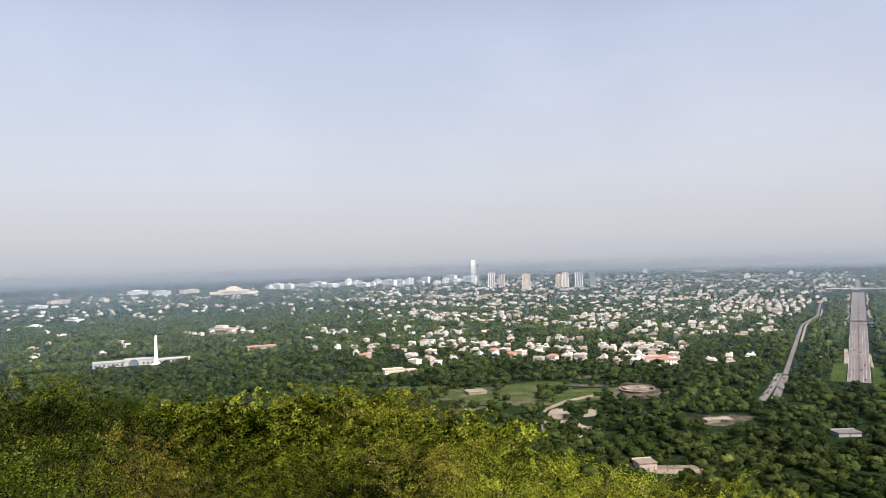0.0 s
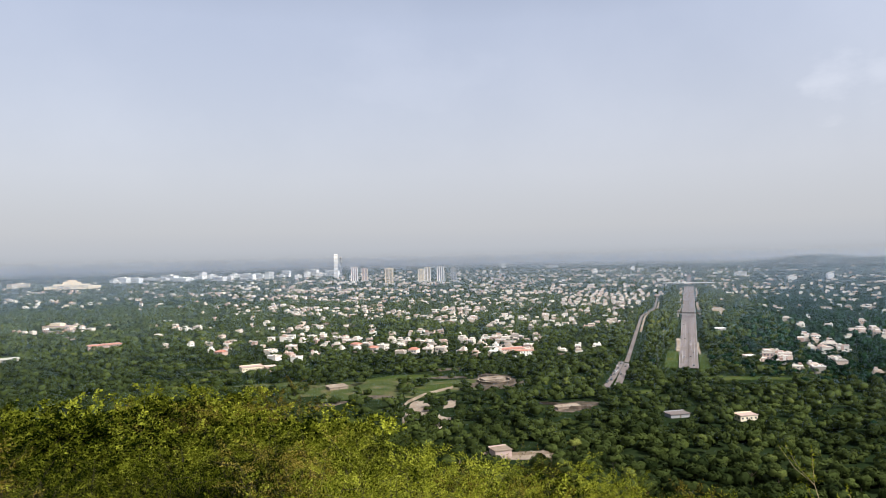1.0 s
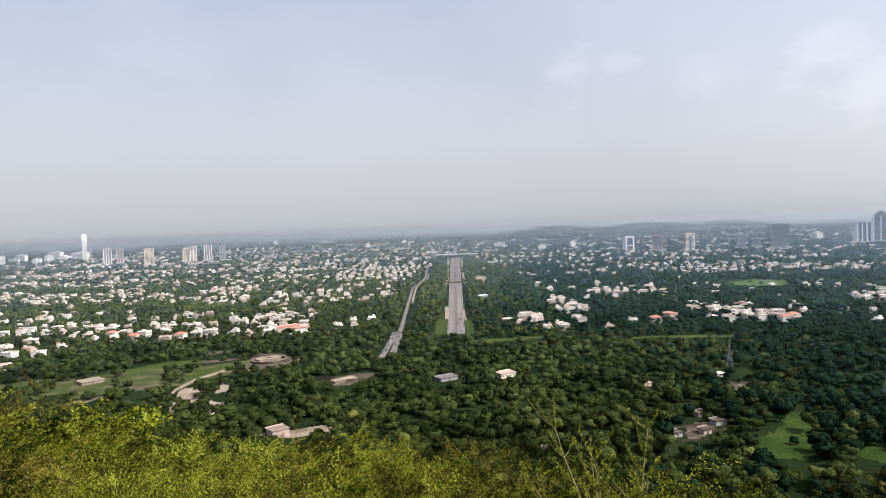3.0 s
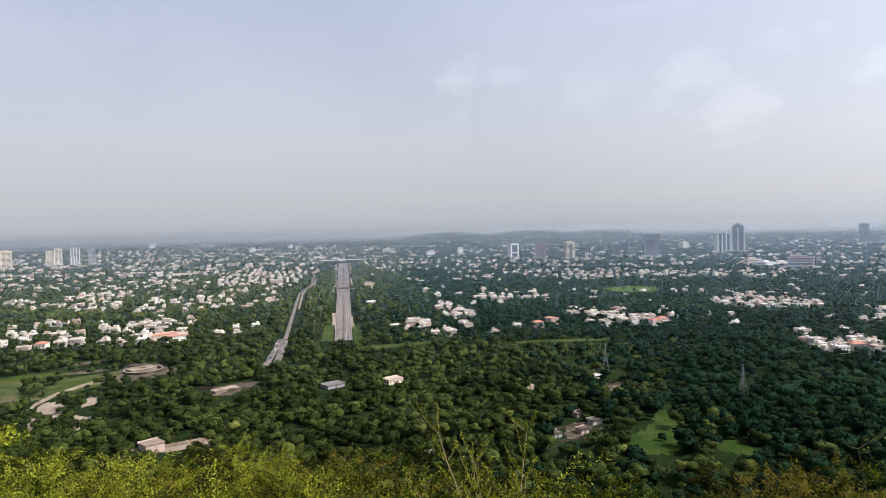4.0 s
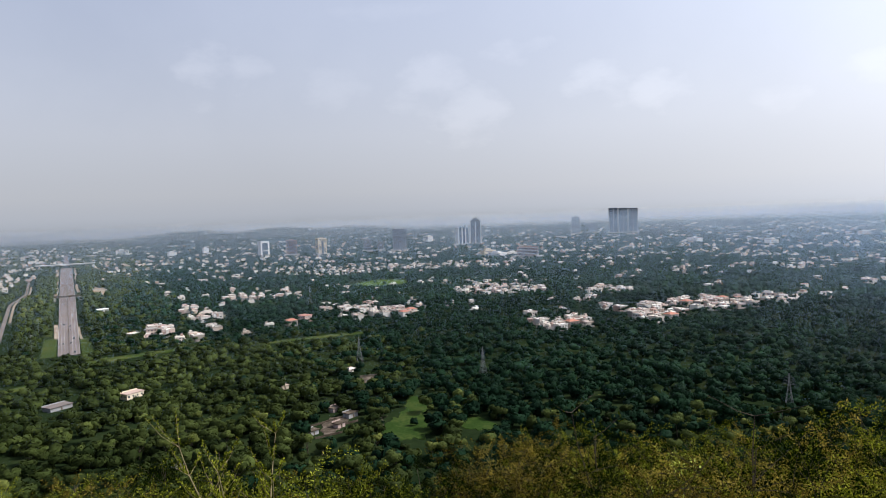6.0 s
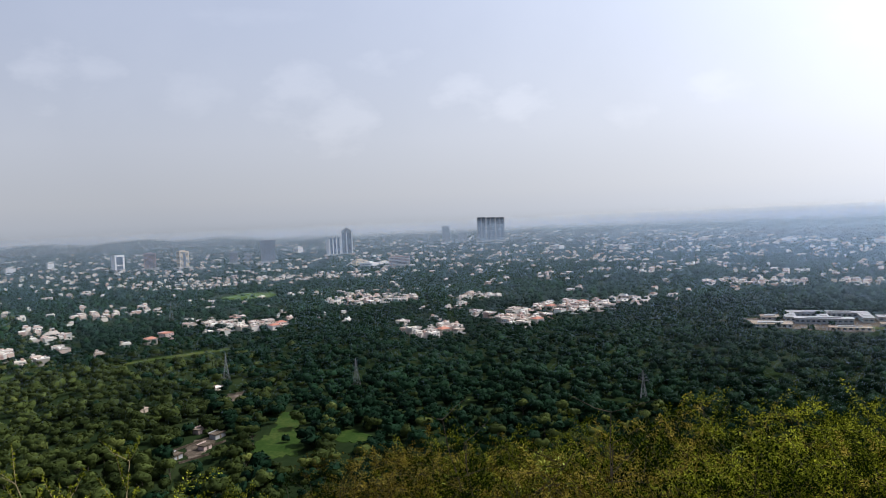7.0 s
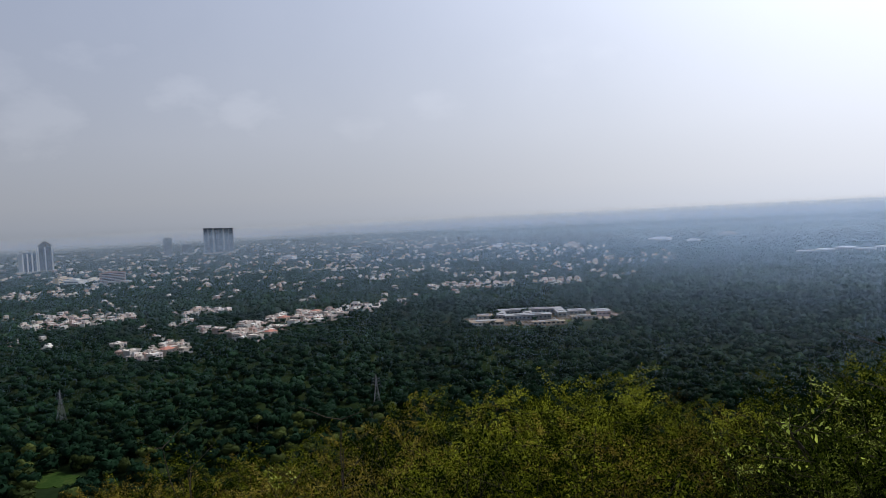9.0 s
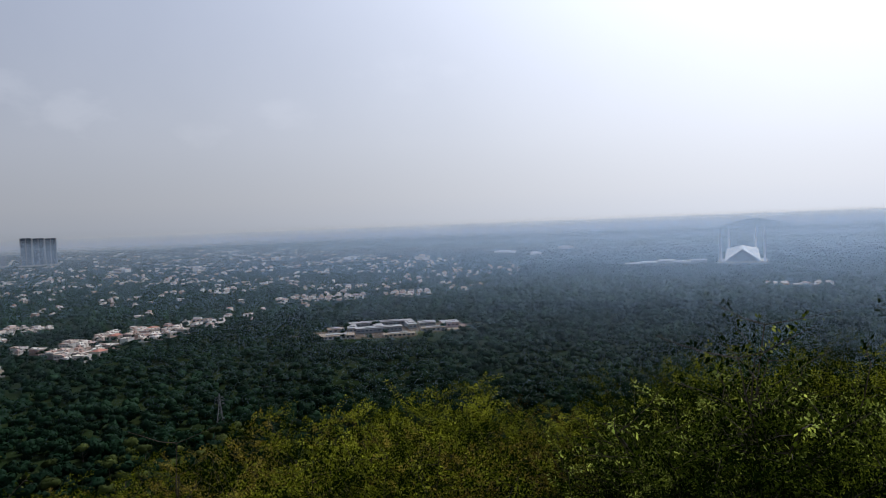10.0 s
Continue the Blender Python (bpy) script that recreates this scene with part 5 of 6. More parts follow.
# ---- trees ----
def crowns(x, y, z, R, H, K, tri, tint, flat=0.8):
    """Leaf clumps for many trees: for each tree K small facets on five uneven lobes. tri: three corners, else four."""
    n = len(x)
    lob = 7
    la = rng.uniform(0, 6.28, (n, lob))
    lo = np.stack([np.cos(la) * 0.55, np.sin(la) * 0.55, rng.uniform(-0.3, 0.5, (n, lob))], -1)
    pick = rng.integers(0, lob, (n, K))
    off = np.take_along_axis(lo, pick[..., None].repeat(3, -1), 1)
    d = rng.normal(size=(n, K, 3))
    d[..., 2] = np.abs(d[..., 2]) * 1.05 - 0.5
    d /= np.linalg.norm(d, axis=-1, keepdims=True)
    shape = np.stack([1 + 0 * R, 1 + 0 * R, flat + 0 * R], -1)[:, None]
    c = (off + d * rng.uniform(0.4, 0.53, (n, K, 1))) * R[:, None, None] * shape
    c = c + np.stack([x, y, z + H - R * flat * 0.9], -1)[:, None]
    nrm = d + rng.normal(0, 0.16, d.shape)
    nrm /= np.linalg.norm(nrm, axis=-1, keepdims=True)
    t1 = np.cross(nrm, rng.normal(size=d.shape))
    t1 /= np.linalg.norm(t1, axis=-1, keepdims=True)
    t2 = np.cross(nrm, t1)
    s = R[:, None, None] * rng.uniform(0.75, 1.3, (n, K, 1)) * (0.95 if tri else 0.9) / math.sqrt(max(K, 60) / 9.0)
    m = 3 if tri else 4
    vs = []
    for i in range(m):
        a = 2 * math.pi * i / m + rng.uniform(-0.4, 0.4, (n, K, 1))
        vs.append(c + (t1 * np.cos(a) + t2 * np.sin(a)) * s * rng.uniform(0.6, 1.1, (n, K, 1)))
    v = np.stack(vs, 2).reshape(-1, 3)
    soft = d + 0.7 * off + rng.normal(0, 0.05, d.shape)
    soft /= np.linalg.norm(soft, axis=-1, keepdims=True)
    return v, np.arange(len(v)).reshape(-1, m), np.repeat(tint, K * m), np.repeat(soft.reshape(-1, 3), m, 0), lo


def tree_sites(r0, r1, spacing, az0=-142.0, az1=36.0):
    """Uneven sites over a ring of the plain."""
    area = math.radians(az1 - az0) / 2 * (r1 * r1 - r0 * r0)
    n = int(area / spacing ** 2)
    r = np.sqrt(rng.uniform(r0 * r0, r1 * r1, n))
    a = np.radians(rng.uniform(az0, az1, n))
    x, y = -np.sin(a) * r, np.cos(a) * r
    u, v = to_ave(x, y)
    bad = (np.abs(u - 2) < 17 + np.interp(v, *FLARE)) & (v > -12) & (v < 2800)
    bad |= (u > -26) & (u < 26) & (v > -30) & (v < 140)
    bad |= (u > -77) & (u < -54) & (v > -140) & (v < 36)
    bad |= (np.abs(u - np.interp(v, *SERVICE) - 5) < 11) & (v >= 20) & (v < 1334)
    bad |= (r > 3800) & (x > 1500) & (y < -1200)          # the bare far hill behind the mosque
    bad |= in_clearing(x, y, 0.97) & (rng.random(n) > 0.2)
    before = np.zeros(n, bool)
    for ahead in (8, 16, 24, 32):
        before |= in_clearing(x * (1 + ahead / r), y * (1 + ahead / r), 0.9)
    bad |= before & (rng.random(n) > 0.22)
    for bx, by, br in BUILT:
        bad |= np.hypot(x - bx, y - by) < br
    # the open park in the bend of the avenue is thinner
    thin = smooth_noise(x, y, 130, 5)
    bad |= (thin < 0.2) & (rng.random(n) < 0.35) & (r < 800) & (u < 260)
    park = ((x - 85) / 125) ** 2 + ((y - 640) / 78) ** 2
    low = ((x - 350) / 110) ** 2 + ((y - 270) / 110) ** 2
    bad |= ((park < 1) & (rng.random(n) < 0.35)) | ((low < 1) & (rng.random(n) < 0.1))
    x, y = x[~bad], y[~bad]
    # no tree within a house
    keep = np.ones(len(x), bool)
    cell = {}
    for i, (hx, hy) in enumerate(zip(SITE_X, SITE_Y)):
        cell.setdefault((int(hx // 12), int(hy // 12)), []).append((hx, hy))
    cx, cy = (x // 12).astype(int), (y // 12).astype(int)
    for i in range(len(x)):
        for dx in (-1, 0, 1):
            for dy in (-1, 0, 1):
                for hx, hy in cell.get((cx[i] + dx, cy[i] + dy), ()):
                    if (hx - x[i]) ** 2 + (hy - y[i]) ** 2 < 64:
                        keep[i] = False
    return x[keep], y[keep]


def tree_size(n, lo=2.4, hi=4.4):
    R = lo * 0.75 + (hi - lo * 0.75) * rng.random(n) ** 1.3
    return R, R * rng.uniform(1.2, 2.1, n)


def tints(x, y):
    return np.clip(0.4 * smooth_noise(x, y, 170, 31) + 0.45 * rng.random(len(x)) + 0.4 * (rng.random(len(x)) > 0.86), 0, 1)


def cores(x, y, z, R, H, rings, seg, flat, lobes):
    """The close-leaved body of each crown: a lobed dome under the outer leaf clumps, in triangles."""
    n = len(x)
    up = np.linspace(-0.35, 0.8, rings)
    an = 2 * math.pi * (np.arange(seg)[None] + 0.5 * (np.arange(rings) % 2)[:, None]) / seg
    ring = np.stack([np.cos(an) * np.sqrt(1 - up[:, None] ** 2), np.sin(an) * np.sqrt(1 - up[:, None] ** 2), up[:, None] + 0 * an], -1).reshape(-1, 3)
    d = np.concatenate([ring, [(0, 0, 1.0)]])
    m = len(d)
    along = np.einsum("vk,nlk->nvl", d, lobes)
    root = 0.46 ** 2 - (lobes ** 2).sum(-1)[:, None] + along ** 2
    rad = np.where(root > 0, along + np.sqrt(np.maximum(root, 0)), 0).max(-1)
    rad = np.maximum(rad, 0.4) * rng.uniform(0.86, 1.04, (n, m))
    v = d[None] * rad[..., None] * R[:, None, None] * np.stack([1 + 0 * R, 1 + 0 * R, flat + 0 * R], -1)[:, None] + np.stack([x, y, z + H - R * flat * 0.9], -1)[:, None]
    f = []
    for i in range(rings - 1):
        for k in range(seg):
            a, b, c, e = i * seg + k, i * seg + (k + 1) % seg, (i + 1) * seg + k, (i + 1) * seg + (k + 1) % seg
            f += [(a, b, c), (b, e, c)] if i % 2 == 0 else [(a, b, e), (a, e, c)]
    top = (rings - 1) * seg
    f += [(top + k, top + (k + 1) % seg, m - 1) for k in range(seg)]
    f = np.array(f)
    nrm = d[None] + 0.5 * np.take_along_axis(lobes, along.argmax(-1)[..., None].repeat(3, -1), 1) * -0.4 + rng.normal(0, 0.08, (n, m, 3))
    nrm /= np.linalg.norm(nrm, axis=-1, keepdims=True)
    return v.reshape(-1, 3), (f[None] + m * np.arange(n)[:, None, None]).reshape(-1, 3), nrm.reshape(-1, 3), m, len(f)


def woodland(name, r0, r1, spacing, K, rings, seg, label, lo=2.4, hi=4.6):
    x, y = tree_sites(r0, r1, spacing)
    z = lie(x, y)
    n = len(x)
    R, H = tree_size(n, lo, hi)
    town = (house_density(x, y) > 0.2) | before_estate(x, y)
    R, H = np.where(town, R * 0.8, R), np.where(town, np.minimum(H, 7.0), np.minimum(H, 10.0))
    if r0 >= 2000:
        H = np.minimum(H, 6.5)
        R = np.where(np.hypot(x, y) > 3900, R * 0.7, R)
    flat = rng.uniform(0.55, 1.1, n) if r0 < 2000 else np.full(n, 0.32)
    tone = tints(x, y)
    v, f, t, soft, lobes = crowns(x, y, z, R, H, K, True, tone, flat)
    cv, cf, cn, cm, cfn = cores(x, y, z, R, H, rings, seg, flat, lobes)
    # crowns towards the sun's side take the shade-coloured leaves, sooner when far off
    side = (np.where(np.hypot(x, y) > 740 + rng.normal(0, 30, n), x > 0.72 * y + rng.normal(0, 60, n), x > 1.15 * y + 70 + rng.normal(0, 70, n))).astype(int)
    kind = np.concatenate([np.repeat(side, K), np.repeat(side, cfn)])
    me = mesh_of(name, np.concatenate([v, cv]), np.concatenate([f, cf + len(v)]), [M_FOREST, M_WOOD_SHADED], np.concatenate([t, np.repeat(tone, cm)]), kind, np.concatenate([soft, cn]))
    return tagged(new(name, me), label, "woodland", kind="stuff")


woodland("near_woodland", 250, 520, 7.2, 76, 4, 8, "dense dark green broadleaved trees at the foot of the hill", 3.0, 5.8)
woodland("mid_woodland", 520, 1000, 8.2, 18, 3, 7, "dense dark green woodland canopy", 3.2, 6.0)
woodland("far_woodland", 1000, 2000, 10.8, 2, 2, 6, "green trees between the houses of the town", 4.4, 8.0)
woodland("distant_woodland", 2000, 4700, 28.0, 1, 2, 4, "distant tree belts under pale haze", 10.0, 18.0)


def park_tree(seed):
    """A tree with a tapered trunk, limbs and an uneven crown of leaf clumps."""
    q = random.Random(seed)
    h, R = q.uniform(7, 11), q.uniform(3.2, 4.6)
    t = thing("tree", Matrix.Translation((0, 0, -900)), "", "tree", "trees below the hill")
    bm = bmesh.new()
    pts = [Vector((0, 0, -0.5))]
    for i in range(4):
        pts.append(pts[-1] + Vector((q.uniform(-0.3, 0.3), q.uniform(-0.3, 0.3), h * 0.16)))
    for i, (a, b) in enumerate(zip(pts, pts[1:])):
        add_beam(bm, a, b, 0.3 - 0.055 * i, 6)
    for i in range(6):
        a = i * 1.05 + q.uniform(-0.3, 0.3)
        add_beam(bm, pts[2 + i % 3], pts[2 + i % 3] + Vector((math.cos(a) * R * 0.7, math.sin(a) * R * 0.7, R * q.uniform(0.4, 0.9))), 0.09, 5)
    part("trunk", bm, M_BARK, t)
    one = np.zeros(1)
    tone = np.array([q.random()])
    v, f, tt, soft, lobes = crowns(one, one, one, np.array([R]), np.array([h + 1.0]), 260, True, tone)
    cv, cf, cn, cm, _ = cores(one, one, one, np.array([R]), np.array([h + 1.0]), 5, 11, 0.8, lobes)
    c = new("crown", mesh_of("crown", np.concatenate([v, cv]), np.concatenate([f, cf + len(v)]), M_FOREST, np.concatenate([tt, np.repeat(tone, cm)]), normals=np.concatenate([soft, cn])))
    c.parent = t
    return t


def park_trees():
    protos = [park_tree(70 + i) for i in range(8)]
    x, y = tree_sites(285, 430, 11.5, -100, 0)
    for i in range(min(220, len(x))):
        c = copy_thing(protos[i % 8], Matrix.Translation((x[i], y[i], float(lie(x[i], y[i])))) @ Matrix.Rotation(i * 1.7, 4, "Z"))
        s = 0.75 + 0.5 * ((i * 37) % 100) / 100
        c.scale = (s, s, s * 0.95)
        tagged(c, "green broadleaved tree with an uneven crown")
    for t in protos:
        for o in list(t.children_recursive) + [t]:
            bpy.data.objects.remove(o)


park_trees()


# ---- bushes on the brow ----
def tube(vs, fs, pts, r0, r1, sides=4):
    """A thin tapering stem along a line of places, added to the lists."""
    base = len(vs)
    for i, p in enumerate(pts):
        d = (pts[min(i + 1, len(pts) - 1)] - pts[max(i - 1, 0)]).normalized()
        a = d.orthogonal().normalized()
        b = d.cross(a)
        r = r0 + (r1 - r0) * i / (len(pts) - 1)
        for k in range(sides):
            an = 2 * math.pi * k / sides
            vs.append(p + a * (r * math.cos(an)) + b * (r * math.sin(an)))
    for i in range(len(pts) - 1):
        for k in range(sides):
            k2 = (k + 1) % sides
            fs.append((base + i * sides + k, base + i * sides + k2, base + (i + 1) * sides + k2, base + (i + 1) * sides + k))


def bush(seed, h, w, stems, twigs, leaf, per, mat, wood, droop=0.3, aspect=0.5, spread=1.0, bare=False, broad=False):
    """A bush with branching stems and single leaves along the twigs. Built once with unit tags, then copied."""
    q = random.Random(seed)
    g = np.random.default_rng(seed)
    t = thing("bush", Matrix.Translation((0, 0, -900)), "", "bush", "bushes on the hillside")
    vs, fs, tips = [], [], []
    for i in range(stems):
        a = q.uniform(0, 6.28)
        p = Vector((q.uniform(-0.25, 0.25) * w, q.uniform(-0.25, 0.25) * w, -0.6))
        d = Vector((math.cos(a) * spread * 0.5, math.sin(a) * spread * 0.5, 1.0)).normalized()
        ln = h * q.uniform(0.75, 1.1)
        pts = [p]
        for k in range(6):
            d = (d + Vector((q.uniform(-0.18, 0.18), q.uniform(-0.18, 0.18), 0.02 - droop * 0.05 * k))).normalized()
            pts.append(pts[-1] + d * ln / 6)
        tube(vs, fs, pts if bare else pts[::2], (0.02 if bare else 0.014) * h / 3, 0.006 if bare else 0.004, 4 if bare else 3)
        for k in range(twigs):
            i0 = q.randint(2, 6)
            b = q.uniform(0, 6.28)
            e = Vector((math.cos(b), math.sin(b), q.uniform(-0.1, 0.9))).normalized()
            tl = h * q.uniform(0.14, 0.34)
            tw = [pts[i0]]
            for m in range(3):
                e = (e + Vector((0, 0, -0.12 * droop)) + Vector((q.uniform(-0.2, 0.2), q.uniform(-0.2, 0.2), q.uniform(-0.1, 0.2)))).normalized()
                tw.append(tw[-1] + e * tl / 3)
            if k % 3 == 0 or bare:
                tube(vs, fs, tw[::3] if not bare else tw, 0.005 if not bare else 0.007, 0.002 if not bare else 0.003, 3)
            tips.append(tw)
    st = new("stem", mesh_of("stem", vs, fs, wood))
    st.parent = t
    P = np.array([[tuple(p) for p in tw] for tw in tips])
    n = len(P)
    k = g.uniform(0.1, 2.99, (n, per))
    i0 = k.astype(int)
    fr = (k - i0)[..., None]
    idx = np.arange(n)[:, None]
    c = P[idx, i0] * (1 - fr) + P[idx, i0 + 1] * fr
    along = P[idx, i0 + 1] - P[idx, i0]
    along /= np.linalg.norm(along, axis=-1, keepdims=True)
    out = g.normal(size=c.shape)
    out -= along * (out * along).sum(-1, keepdims=True)
    out /= np.linalg.norm(out, axis=-1, keepdims=True)
    c = c + out * g.uniform(0, 0.045, (n, per, 1)) * h / 2.6
    d = along * 0.55 + out + np.array([0, 0, -0.25 * droop])
    d /= np.linalg.norm(d, axis=-1, keepdims=True)
    sd = np.cross(d, g.normal(size=d.shape) * 0.5 + np.array([0, 0, 1.0]))
    sd /= np.linalg.norm(sd, axis=-1, keepdims=True)
    L = leaf * g.uniform(0.6, 1.25, (n, per, 1))
    c = c + out * leaf * 0.2
    corners = [c, c + d * L * 0.45 + sd * L * aspect * 0.5, c + d * L, c + d * L * 0.45 - sd * L * aspect * 0.5] if broad else [c - sd * L * aspect * 0.42, c + sd * L * aspect * 0.42, c + d * L]
    m = len(corners)
    v = np.stack(corners, 2).reshape(-1, 3)
    lf = new("foliage", mesh_of("foliage", v, np.arange(len(v)).reshape(-1, m), mat, np.repeat(0.5 * np.repeat(g.random(n), per) + 0.5 * g.random(n * per), m)))
    lf.parent = t
    return t


def sapling(seed, m, h):
    """A thin pale sapling: stems fan out from one root and fork upwards, with small leaves along the twigs."""
    q, g = random.Random(seed), np.random.default_rng(seed)
    t = thing("sapling", m, "pale thin sapling with forked branches and sparse leaves", "sapling", "saplings on the hillside")
    sites = []
    for i in range(9):
        a = q.uniform(0, 6.28)
        d = Vector((math.cos(a) * 0.5, math.sin(a) * 0.5, 1.0)).normalized()
        pts = [Vector((q.uniform(-0.05, 0.05), q.uniform(-0.05, 0.05), -0.3))]
        ln = (h + 0.3) * (1.0 if i == 0 else q.uniform(0.55, 0.9)) / d.z
        for k in range(7):
            d = (d + Vector((q.uniform(-0.1, 0.1), q.uniform(-0.1, 0.1), 0.04))).normalized()
            pts.append(pts[-1] + d * ln / 7)
        vs, fs = [], []
        tube(vs, fs, pts, 0.024, 0.006, 5)
        for k in range(3, 8):
            for _ in range(3):
                b = q.uniform(0, 6.28)
                e = Vector((math.cos(b), math.sin(b), q.uniform(0.5, 1.4))).normalized()
                tl = h * q.uniform(0.1, 0.24)
                tw = [pts[k], pts[k] + e * tl * 0.5, pts[k] + (e + Vector((0, 0, 0.2))).normalized() * tl]
                tube(vs, fs, tw, 0.007, 0.002, 3)
                sites.append(tw)
        st = new("stem", mesh_of("stem", vs, fs, M_PALEWOOD))
        st.parent = t
    P = np.array([[tuple(p) for p in tw] for tw in sites])
    n, per = len(P), 60
    f = g.uniform(0.1, 1.0, (n, per, 1))
    c = P[:, None, 0] * (1 - f) + P[:, None, 2] * f
    d = g.normal(size=c.shape) + np.array([0, 0, 0.3])
    d /= np.linalg.norm(d, axis=-1, keepdims=True)
    sd = np.cross(d, g.normal(size=d.shape))
    sd /= np.linalg.norm(sd, axis=-1, keepdims=True)
    L = 0.042 * g.uniform(0.6, 1.3, (n, per, 1))
    v = np.stack([c, c + d * L * 0.5 + sd * L * 0.28, c + d * L, c + d * L * 0.5 - sd * L * 0.28], 2).reshape(-1, 3)
    lf = new("foliage", mesh_of("foliage", v, np.arange(len(v)).reshape(-1, 4), M_BUSH, np.repeat(0.5 + 0.5 * g.random(n * per), 4)))
    lf.parent = t
    return t


def brow_at(az):
    return tuple(float(np.interp(az, BROW[:, 0], BROW[:, i])) for i in (1, 2, 3))


def bushes():
    far_kind = [bush(100 + i, 3.2, 2.6, 14, 11, 0.125, 56, M_BUSH, M_TWIG, 0.2, 1.0, 1.1) for i in range(4)]
    dry_kind = [bush(120 + i, 3.0, 2.4, 15, 12, 0.05, 60, M_DRYBUSH, M_TWIG, 0.1, 0.6, 0.9, broad=True) for i in range(3)]
    mid_kind = [bush(140 + i, 2.6, 2.3, 16, 12, 0.043, 84, M_BUSH, M_TWIG, 0.2, 0.6, 1.0, broad=True) for i in range(3)]
    broad_kind = [bush(160 + i, 2.0, 1.7, 20, 15, 0.036, 90, M_BROAD, M_TWIG, 0.5, 0.5, 1.0, broad=True) for i in range(3)]
    dark_kind = [bush(190 + i, 2.6, 2.2, 16, 12, 0.05, 90, M_DARKBUSH, M_TWIG, 0.2, 0.6, 1.0, broad=True) for i in range(2)]
    q = random.Random(17)
    rows = (0.46, 0.58, 0.69, 0.8, 0.9, 1.0)
    for row in rows:
        az = -146.0
        while az < 38:
            el, d, hb = brow_at(az)
            r = d * (row + q.uniform(-0.04, 0.04))
            if r > 6.0 and el - 9 * (1 - row) > -25.0:
                x, y = polar(az, r)
                z = float(lie(x, y))
                dryness = math.sin(az * 0.21 + 1.0) * 0.5 + 0.5
                if az < -118 and row >= 0.8 and q.random() < 0.45:
                    kind, lab, base_h = q.choice(mid_kind), "dense bush with small yellow-green leaves", 2.6
                # dark leaf colour below the right crest imitates the shaded hollow
                elif az < -121 and row < 0.85 and q.random() < 0.65:
                    kind, lab, base_h = q.choice(dark_kind), "dense bush with small glossy leaves, dark green to shade-black", 2.6
                elif az < -120 or (az < -112 and q.random() < 0.25):
                    kind, lab, base_h = q.choice(broad_kind), "bush with glossy broad green leaves on arching twigs", 2.0
                elif -128 < az < -62 and q.random() < 0.15 + 0.4 * dryness:
                    kind, lab, base_h = q.choice(dry_kind), "thin drying bush with brownish yellow leaves", 3.0
                elif az > 23.5 and r < 48 and q.random() < 0.75:
                    kind, lab, base_h = q.choice(dark_kind), "dense bush with small glossy leaves, dark green to shade-black", 2.6
                elif -66 < az < -28 and q.random() < 0.5:
                    kind, lab, base_h = q.choice(dry_kind), "thin drying bush with brownish yellow leaves", 3.0
                elif az > -20 and q.random() < 0.14:
                    kind, lab, base_h = q.choice(dry_kind), "thin drying bush with brownish yellow leaves", 3.0
                elif r < 36:
                    kind, lab, base_h = q.choice(mid_kind), "dense bush with small yellow-green leaves", 2.6
                else:
                    kind, lab, base_h = q.choice(far_kind), "dense bush with yellow-green leaves", 3.2
                c = copy_thing(kind, Matrix.Translation((x, y, z)) @ Matrix.Rotation(q.uniform(0, 6.28), 4, "Z"))
                s = hb / base_h * (q.uniform(0.9, 1.3) if az > -116 else q.uniform(0.8, 1.04)) * (0.85 if row < 0.6 else 1.0)
                wide = s * (1.15 if r > 36 else 1.0)
                c.scale = (wide, wide, s)
                tagged(c, lab)
            wdt = (2.0 if r < 36 else 3.2) if az > -118 else 1.25
            az += math.degrees(wdt / max(r, 1.5)) * q.uniform(0.7, 1.1)
    # pale saplings with forked branches that stand out against the wood: bearing, distance, how steeply the eye looks down on the top
    for i, (az, r, el) in enumerate(((-44.6, 11.2, -15.9),)):
        x, y = polar(az, r)
        z = float(lie(x, y))
        sapling(300 + i, Matrix.Translation((x, y, z)), EYE + r * math.tan(radians(el)) - z)
    # leafy shoots that arch out above the crest
    shoot = bush(205, 3.0, 0.5, 4, 9, 0.06, 30, M_BROAD, M_TWIG, 0.5, 0.5, 1.0, True, True)
    for az, r, el in ((-124.3, 11, -8.6), (-128.3, 10, -6.4), (-130.8, 10, -6.9), (-134.0, 11, -6.6), (-73.6, 17, -15.2), (-84.0, 15, -15.0)):
        x, y = polar(az, r)
        z = float(lie(x, y))
        c = copy_thing(shoot, Matrix.Translation((x, y, z)) @ Matrix.Rotation(az * 1.3, 4, "Z"))
        s = (EYE + r * math.tan(radians(el)) - z) / 2.35
        c.scale = (s, s, s)
        tagged(c, "leafy shoots of a bush arching out above its crest")
    for t in [shoot] + far_kind + dry_kind + mid_kind + broad_kind + dark_kind:
        for o in list(t.children_recursive) + [t]:
            bpy.data.objects.remove(o)


bushes()


# ---- haze ----
# how much of the view a belt of haze ribbons covers, by its distance
HAZE_R = (480, 580, 690, 820, 970, 1150, 1350, 1580, 1830, 2100, 2400, 2700, 3000, 3330, 3650, 3900)
HAZE_C = (0.0035, 0.0048, 0.007, 0.01, 0.0145, 0.021, 0.025, 0.029, 0.031, 0.035, 0.04, 0.05, 0.062, 0.085, 0.11, 0.14)


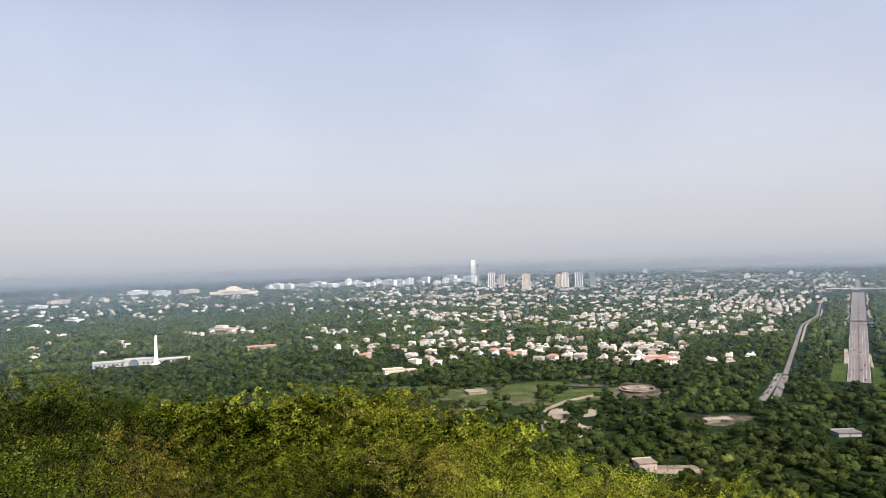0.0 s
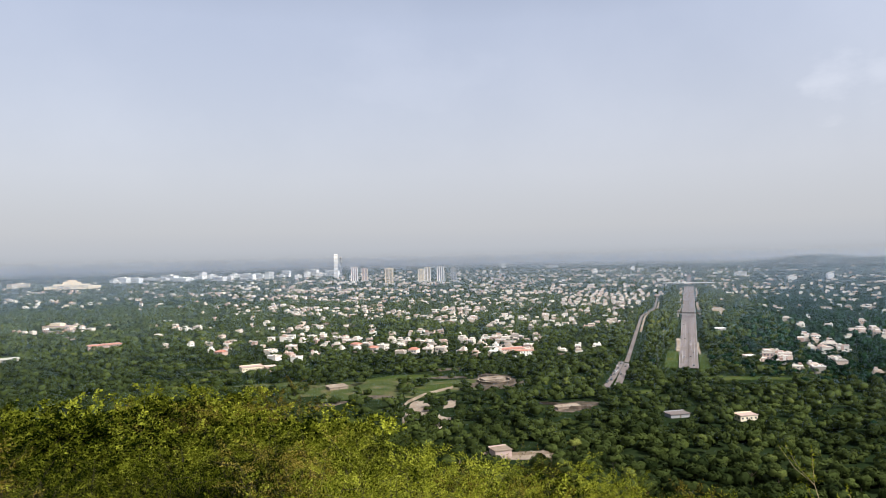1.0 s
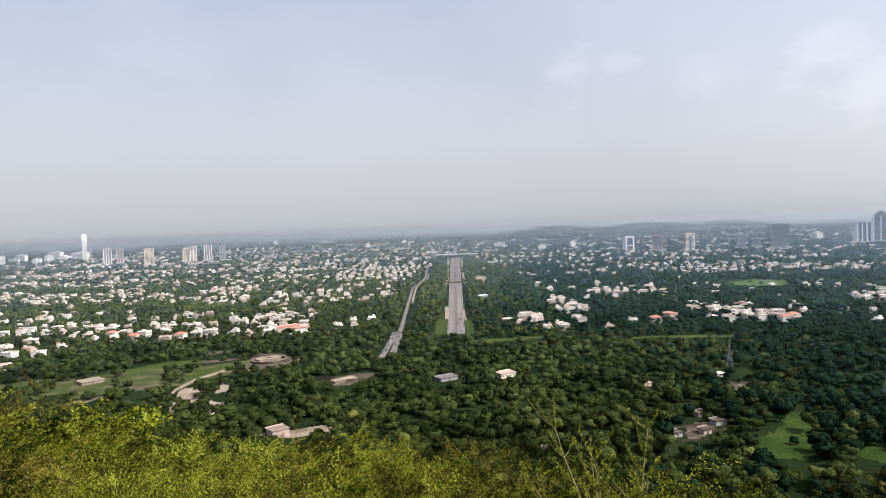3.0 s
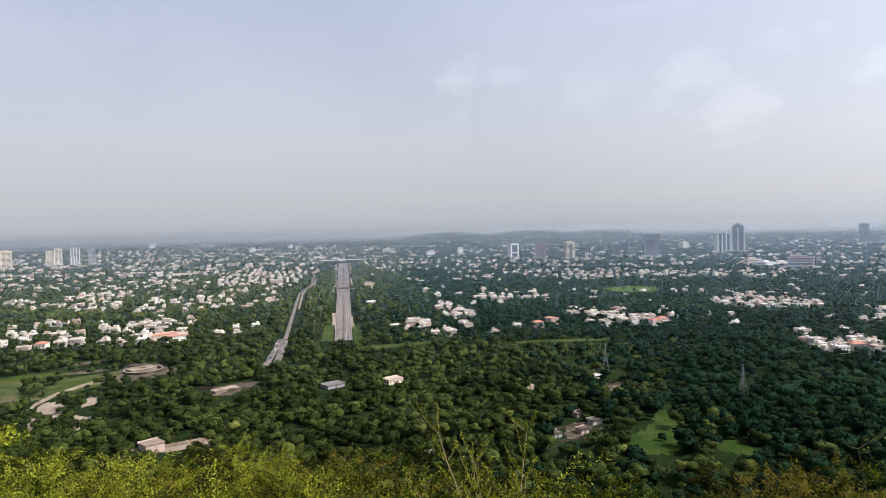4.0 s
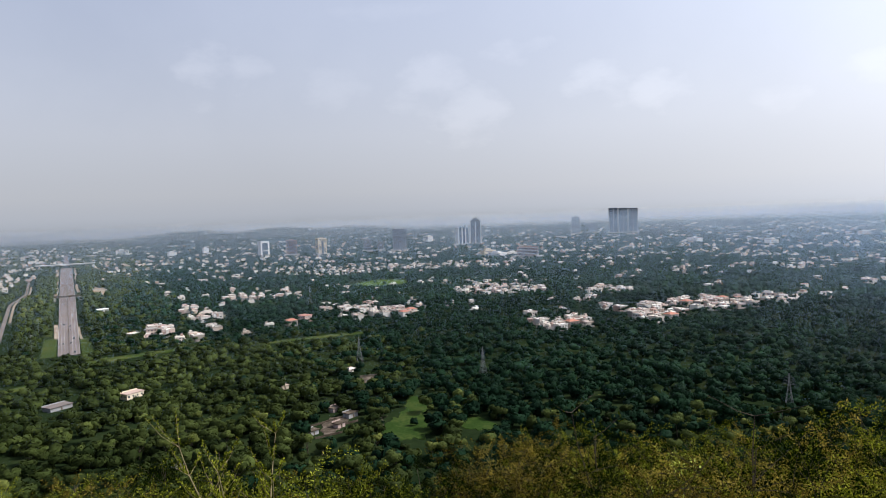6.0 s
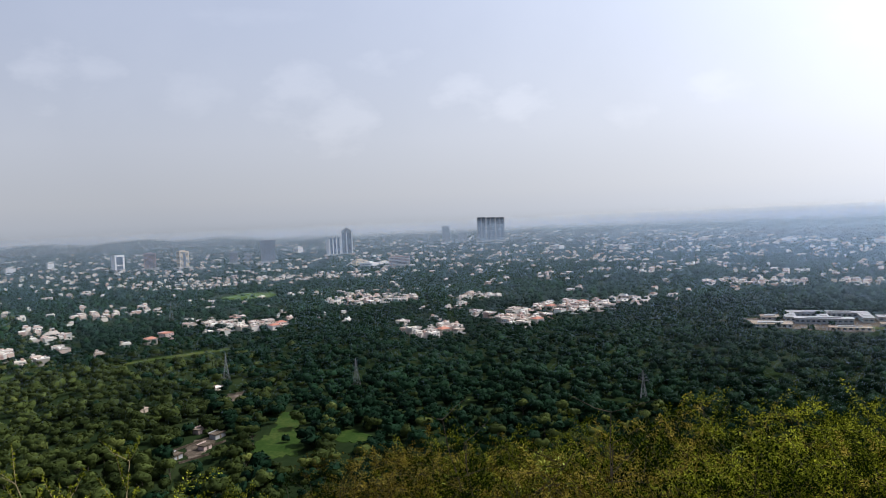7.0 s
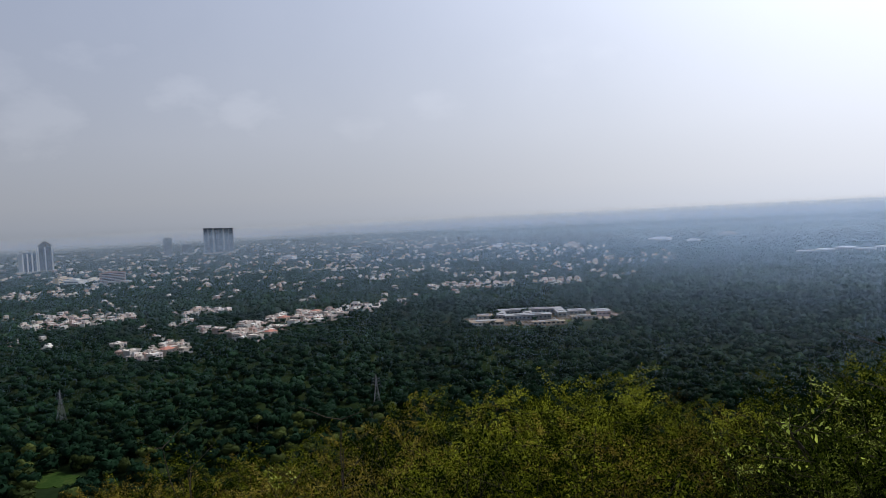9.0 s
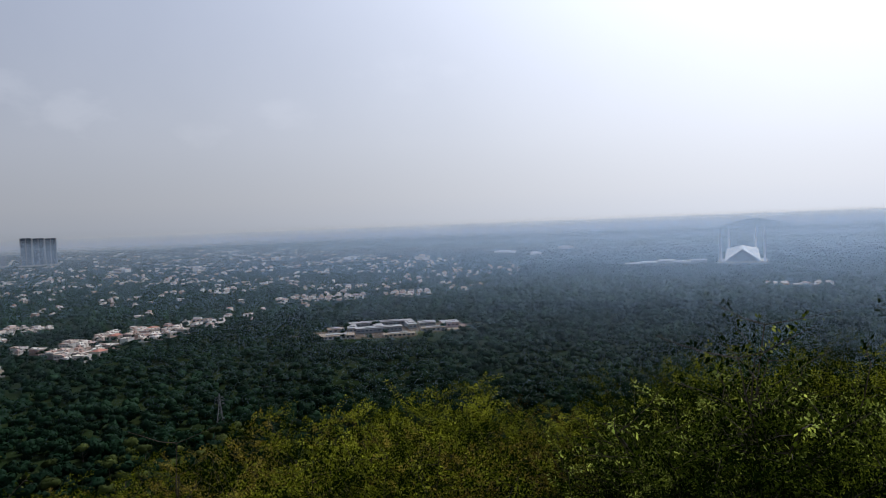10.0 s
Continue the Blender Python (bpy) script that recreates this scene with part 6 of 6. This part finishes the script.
def haze():
    """Imitated air haze: fine level tinted ribbons, one behind another, thicker farther out and thinning upwards."""
    az = np.radians(np.linspace(38, -144, 32))
    tilt = 0.7
    STEP = 0.017
    g = np.random.default_rng(3)
    vs, fs, mi, base = [], [], [], 0
    near = [(480 * 1.1 ** i, float(np.interp(480 * 1.1 ** i, HAZE_R, HAZE_C))) for i in range(-1, 22)]
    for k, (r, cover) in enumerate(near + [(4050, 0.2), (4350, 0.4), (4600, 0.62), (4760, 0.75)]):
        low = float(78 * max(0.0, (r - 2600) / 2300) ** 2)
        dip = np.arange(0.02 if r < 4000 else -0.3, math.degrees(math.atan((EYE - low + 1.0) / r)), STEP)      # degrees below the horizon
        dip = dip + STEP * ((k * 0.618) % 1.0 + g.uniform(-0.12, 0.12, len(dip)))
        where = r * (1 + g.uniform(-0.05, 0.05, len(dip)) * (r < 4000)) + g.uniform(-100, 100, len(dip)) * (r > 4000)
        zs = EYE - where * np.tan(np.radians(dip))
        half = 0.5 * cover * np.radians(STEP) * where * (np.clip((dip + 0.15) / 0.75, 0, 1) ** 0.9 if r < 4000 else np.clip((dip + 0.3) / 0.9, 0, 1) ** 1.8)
        # wider ribbons on the sun's side, to brighten the imitated haze there
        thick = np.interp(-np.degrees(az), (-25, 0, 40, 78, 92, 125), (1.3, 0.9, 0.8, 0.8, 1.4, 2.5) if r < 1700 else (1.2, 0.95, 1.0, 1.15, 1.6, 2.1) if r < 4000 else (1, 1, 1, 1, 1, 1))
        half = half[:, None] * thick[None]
        lean = np.where(np.arange(len(zs)) % 2 == 0, 1.0, -1.0)[:, None] * half * tilt
        c, s = np.cos(az), -np.sin(az)
        for sign in (-1, 1):
            rr = where[:, None] + lean * sign
            zz = zs[:, None] + half * sign
            vs.append(np.stack([rr * s, rr * c, zz], -1))
        v = np.stack([vs[-2], vs[-1]], 1)          # thread, edge, bearing
        n, _, m, _ = v.shape
        i, j = np.meshgrid(np.arange(n), np.arange(m - 1), indexing="ij")
        a = base + i * 2 * m + j
        fs.append(np.stack([a, a + 1, a + m + 1, a + m], -1).reshape(-1, 4))
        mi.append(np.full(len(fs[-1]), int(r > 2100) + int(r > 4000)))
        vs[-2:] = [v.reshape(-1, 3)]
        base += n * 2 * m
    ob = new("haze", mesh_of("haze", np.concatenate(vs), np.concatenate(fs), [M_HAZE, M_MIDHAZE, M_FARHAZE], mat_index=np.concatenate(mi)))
    tagged(ob, "tinted ribbons imitating pale haze over the plain", "haze", kind="stuff")


haze()
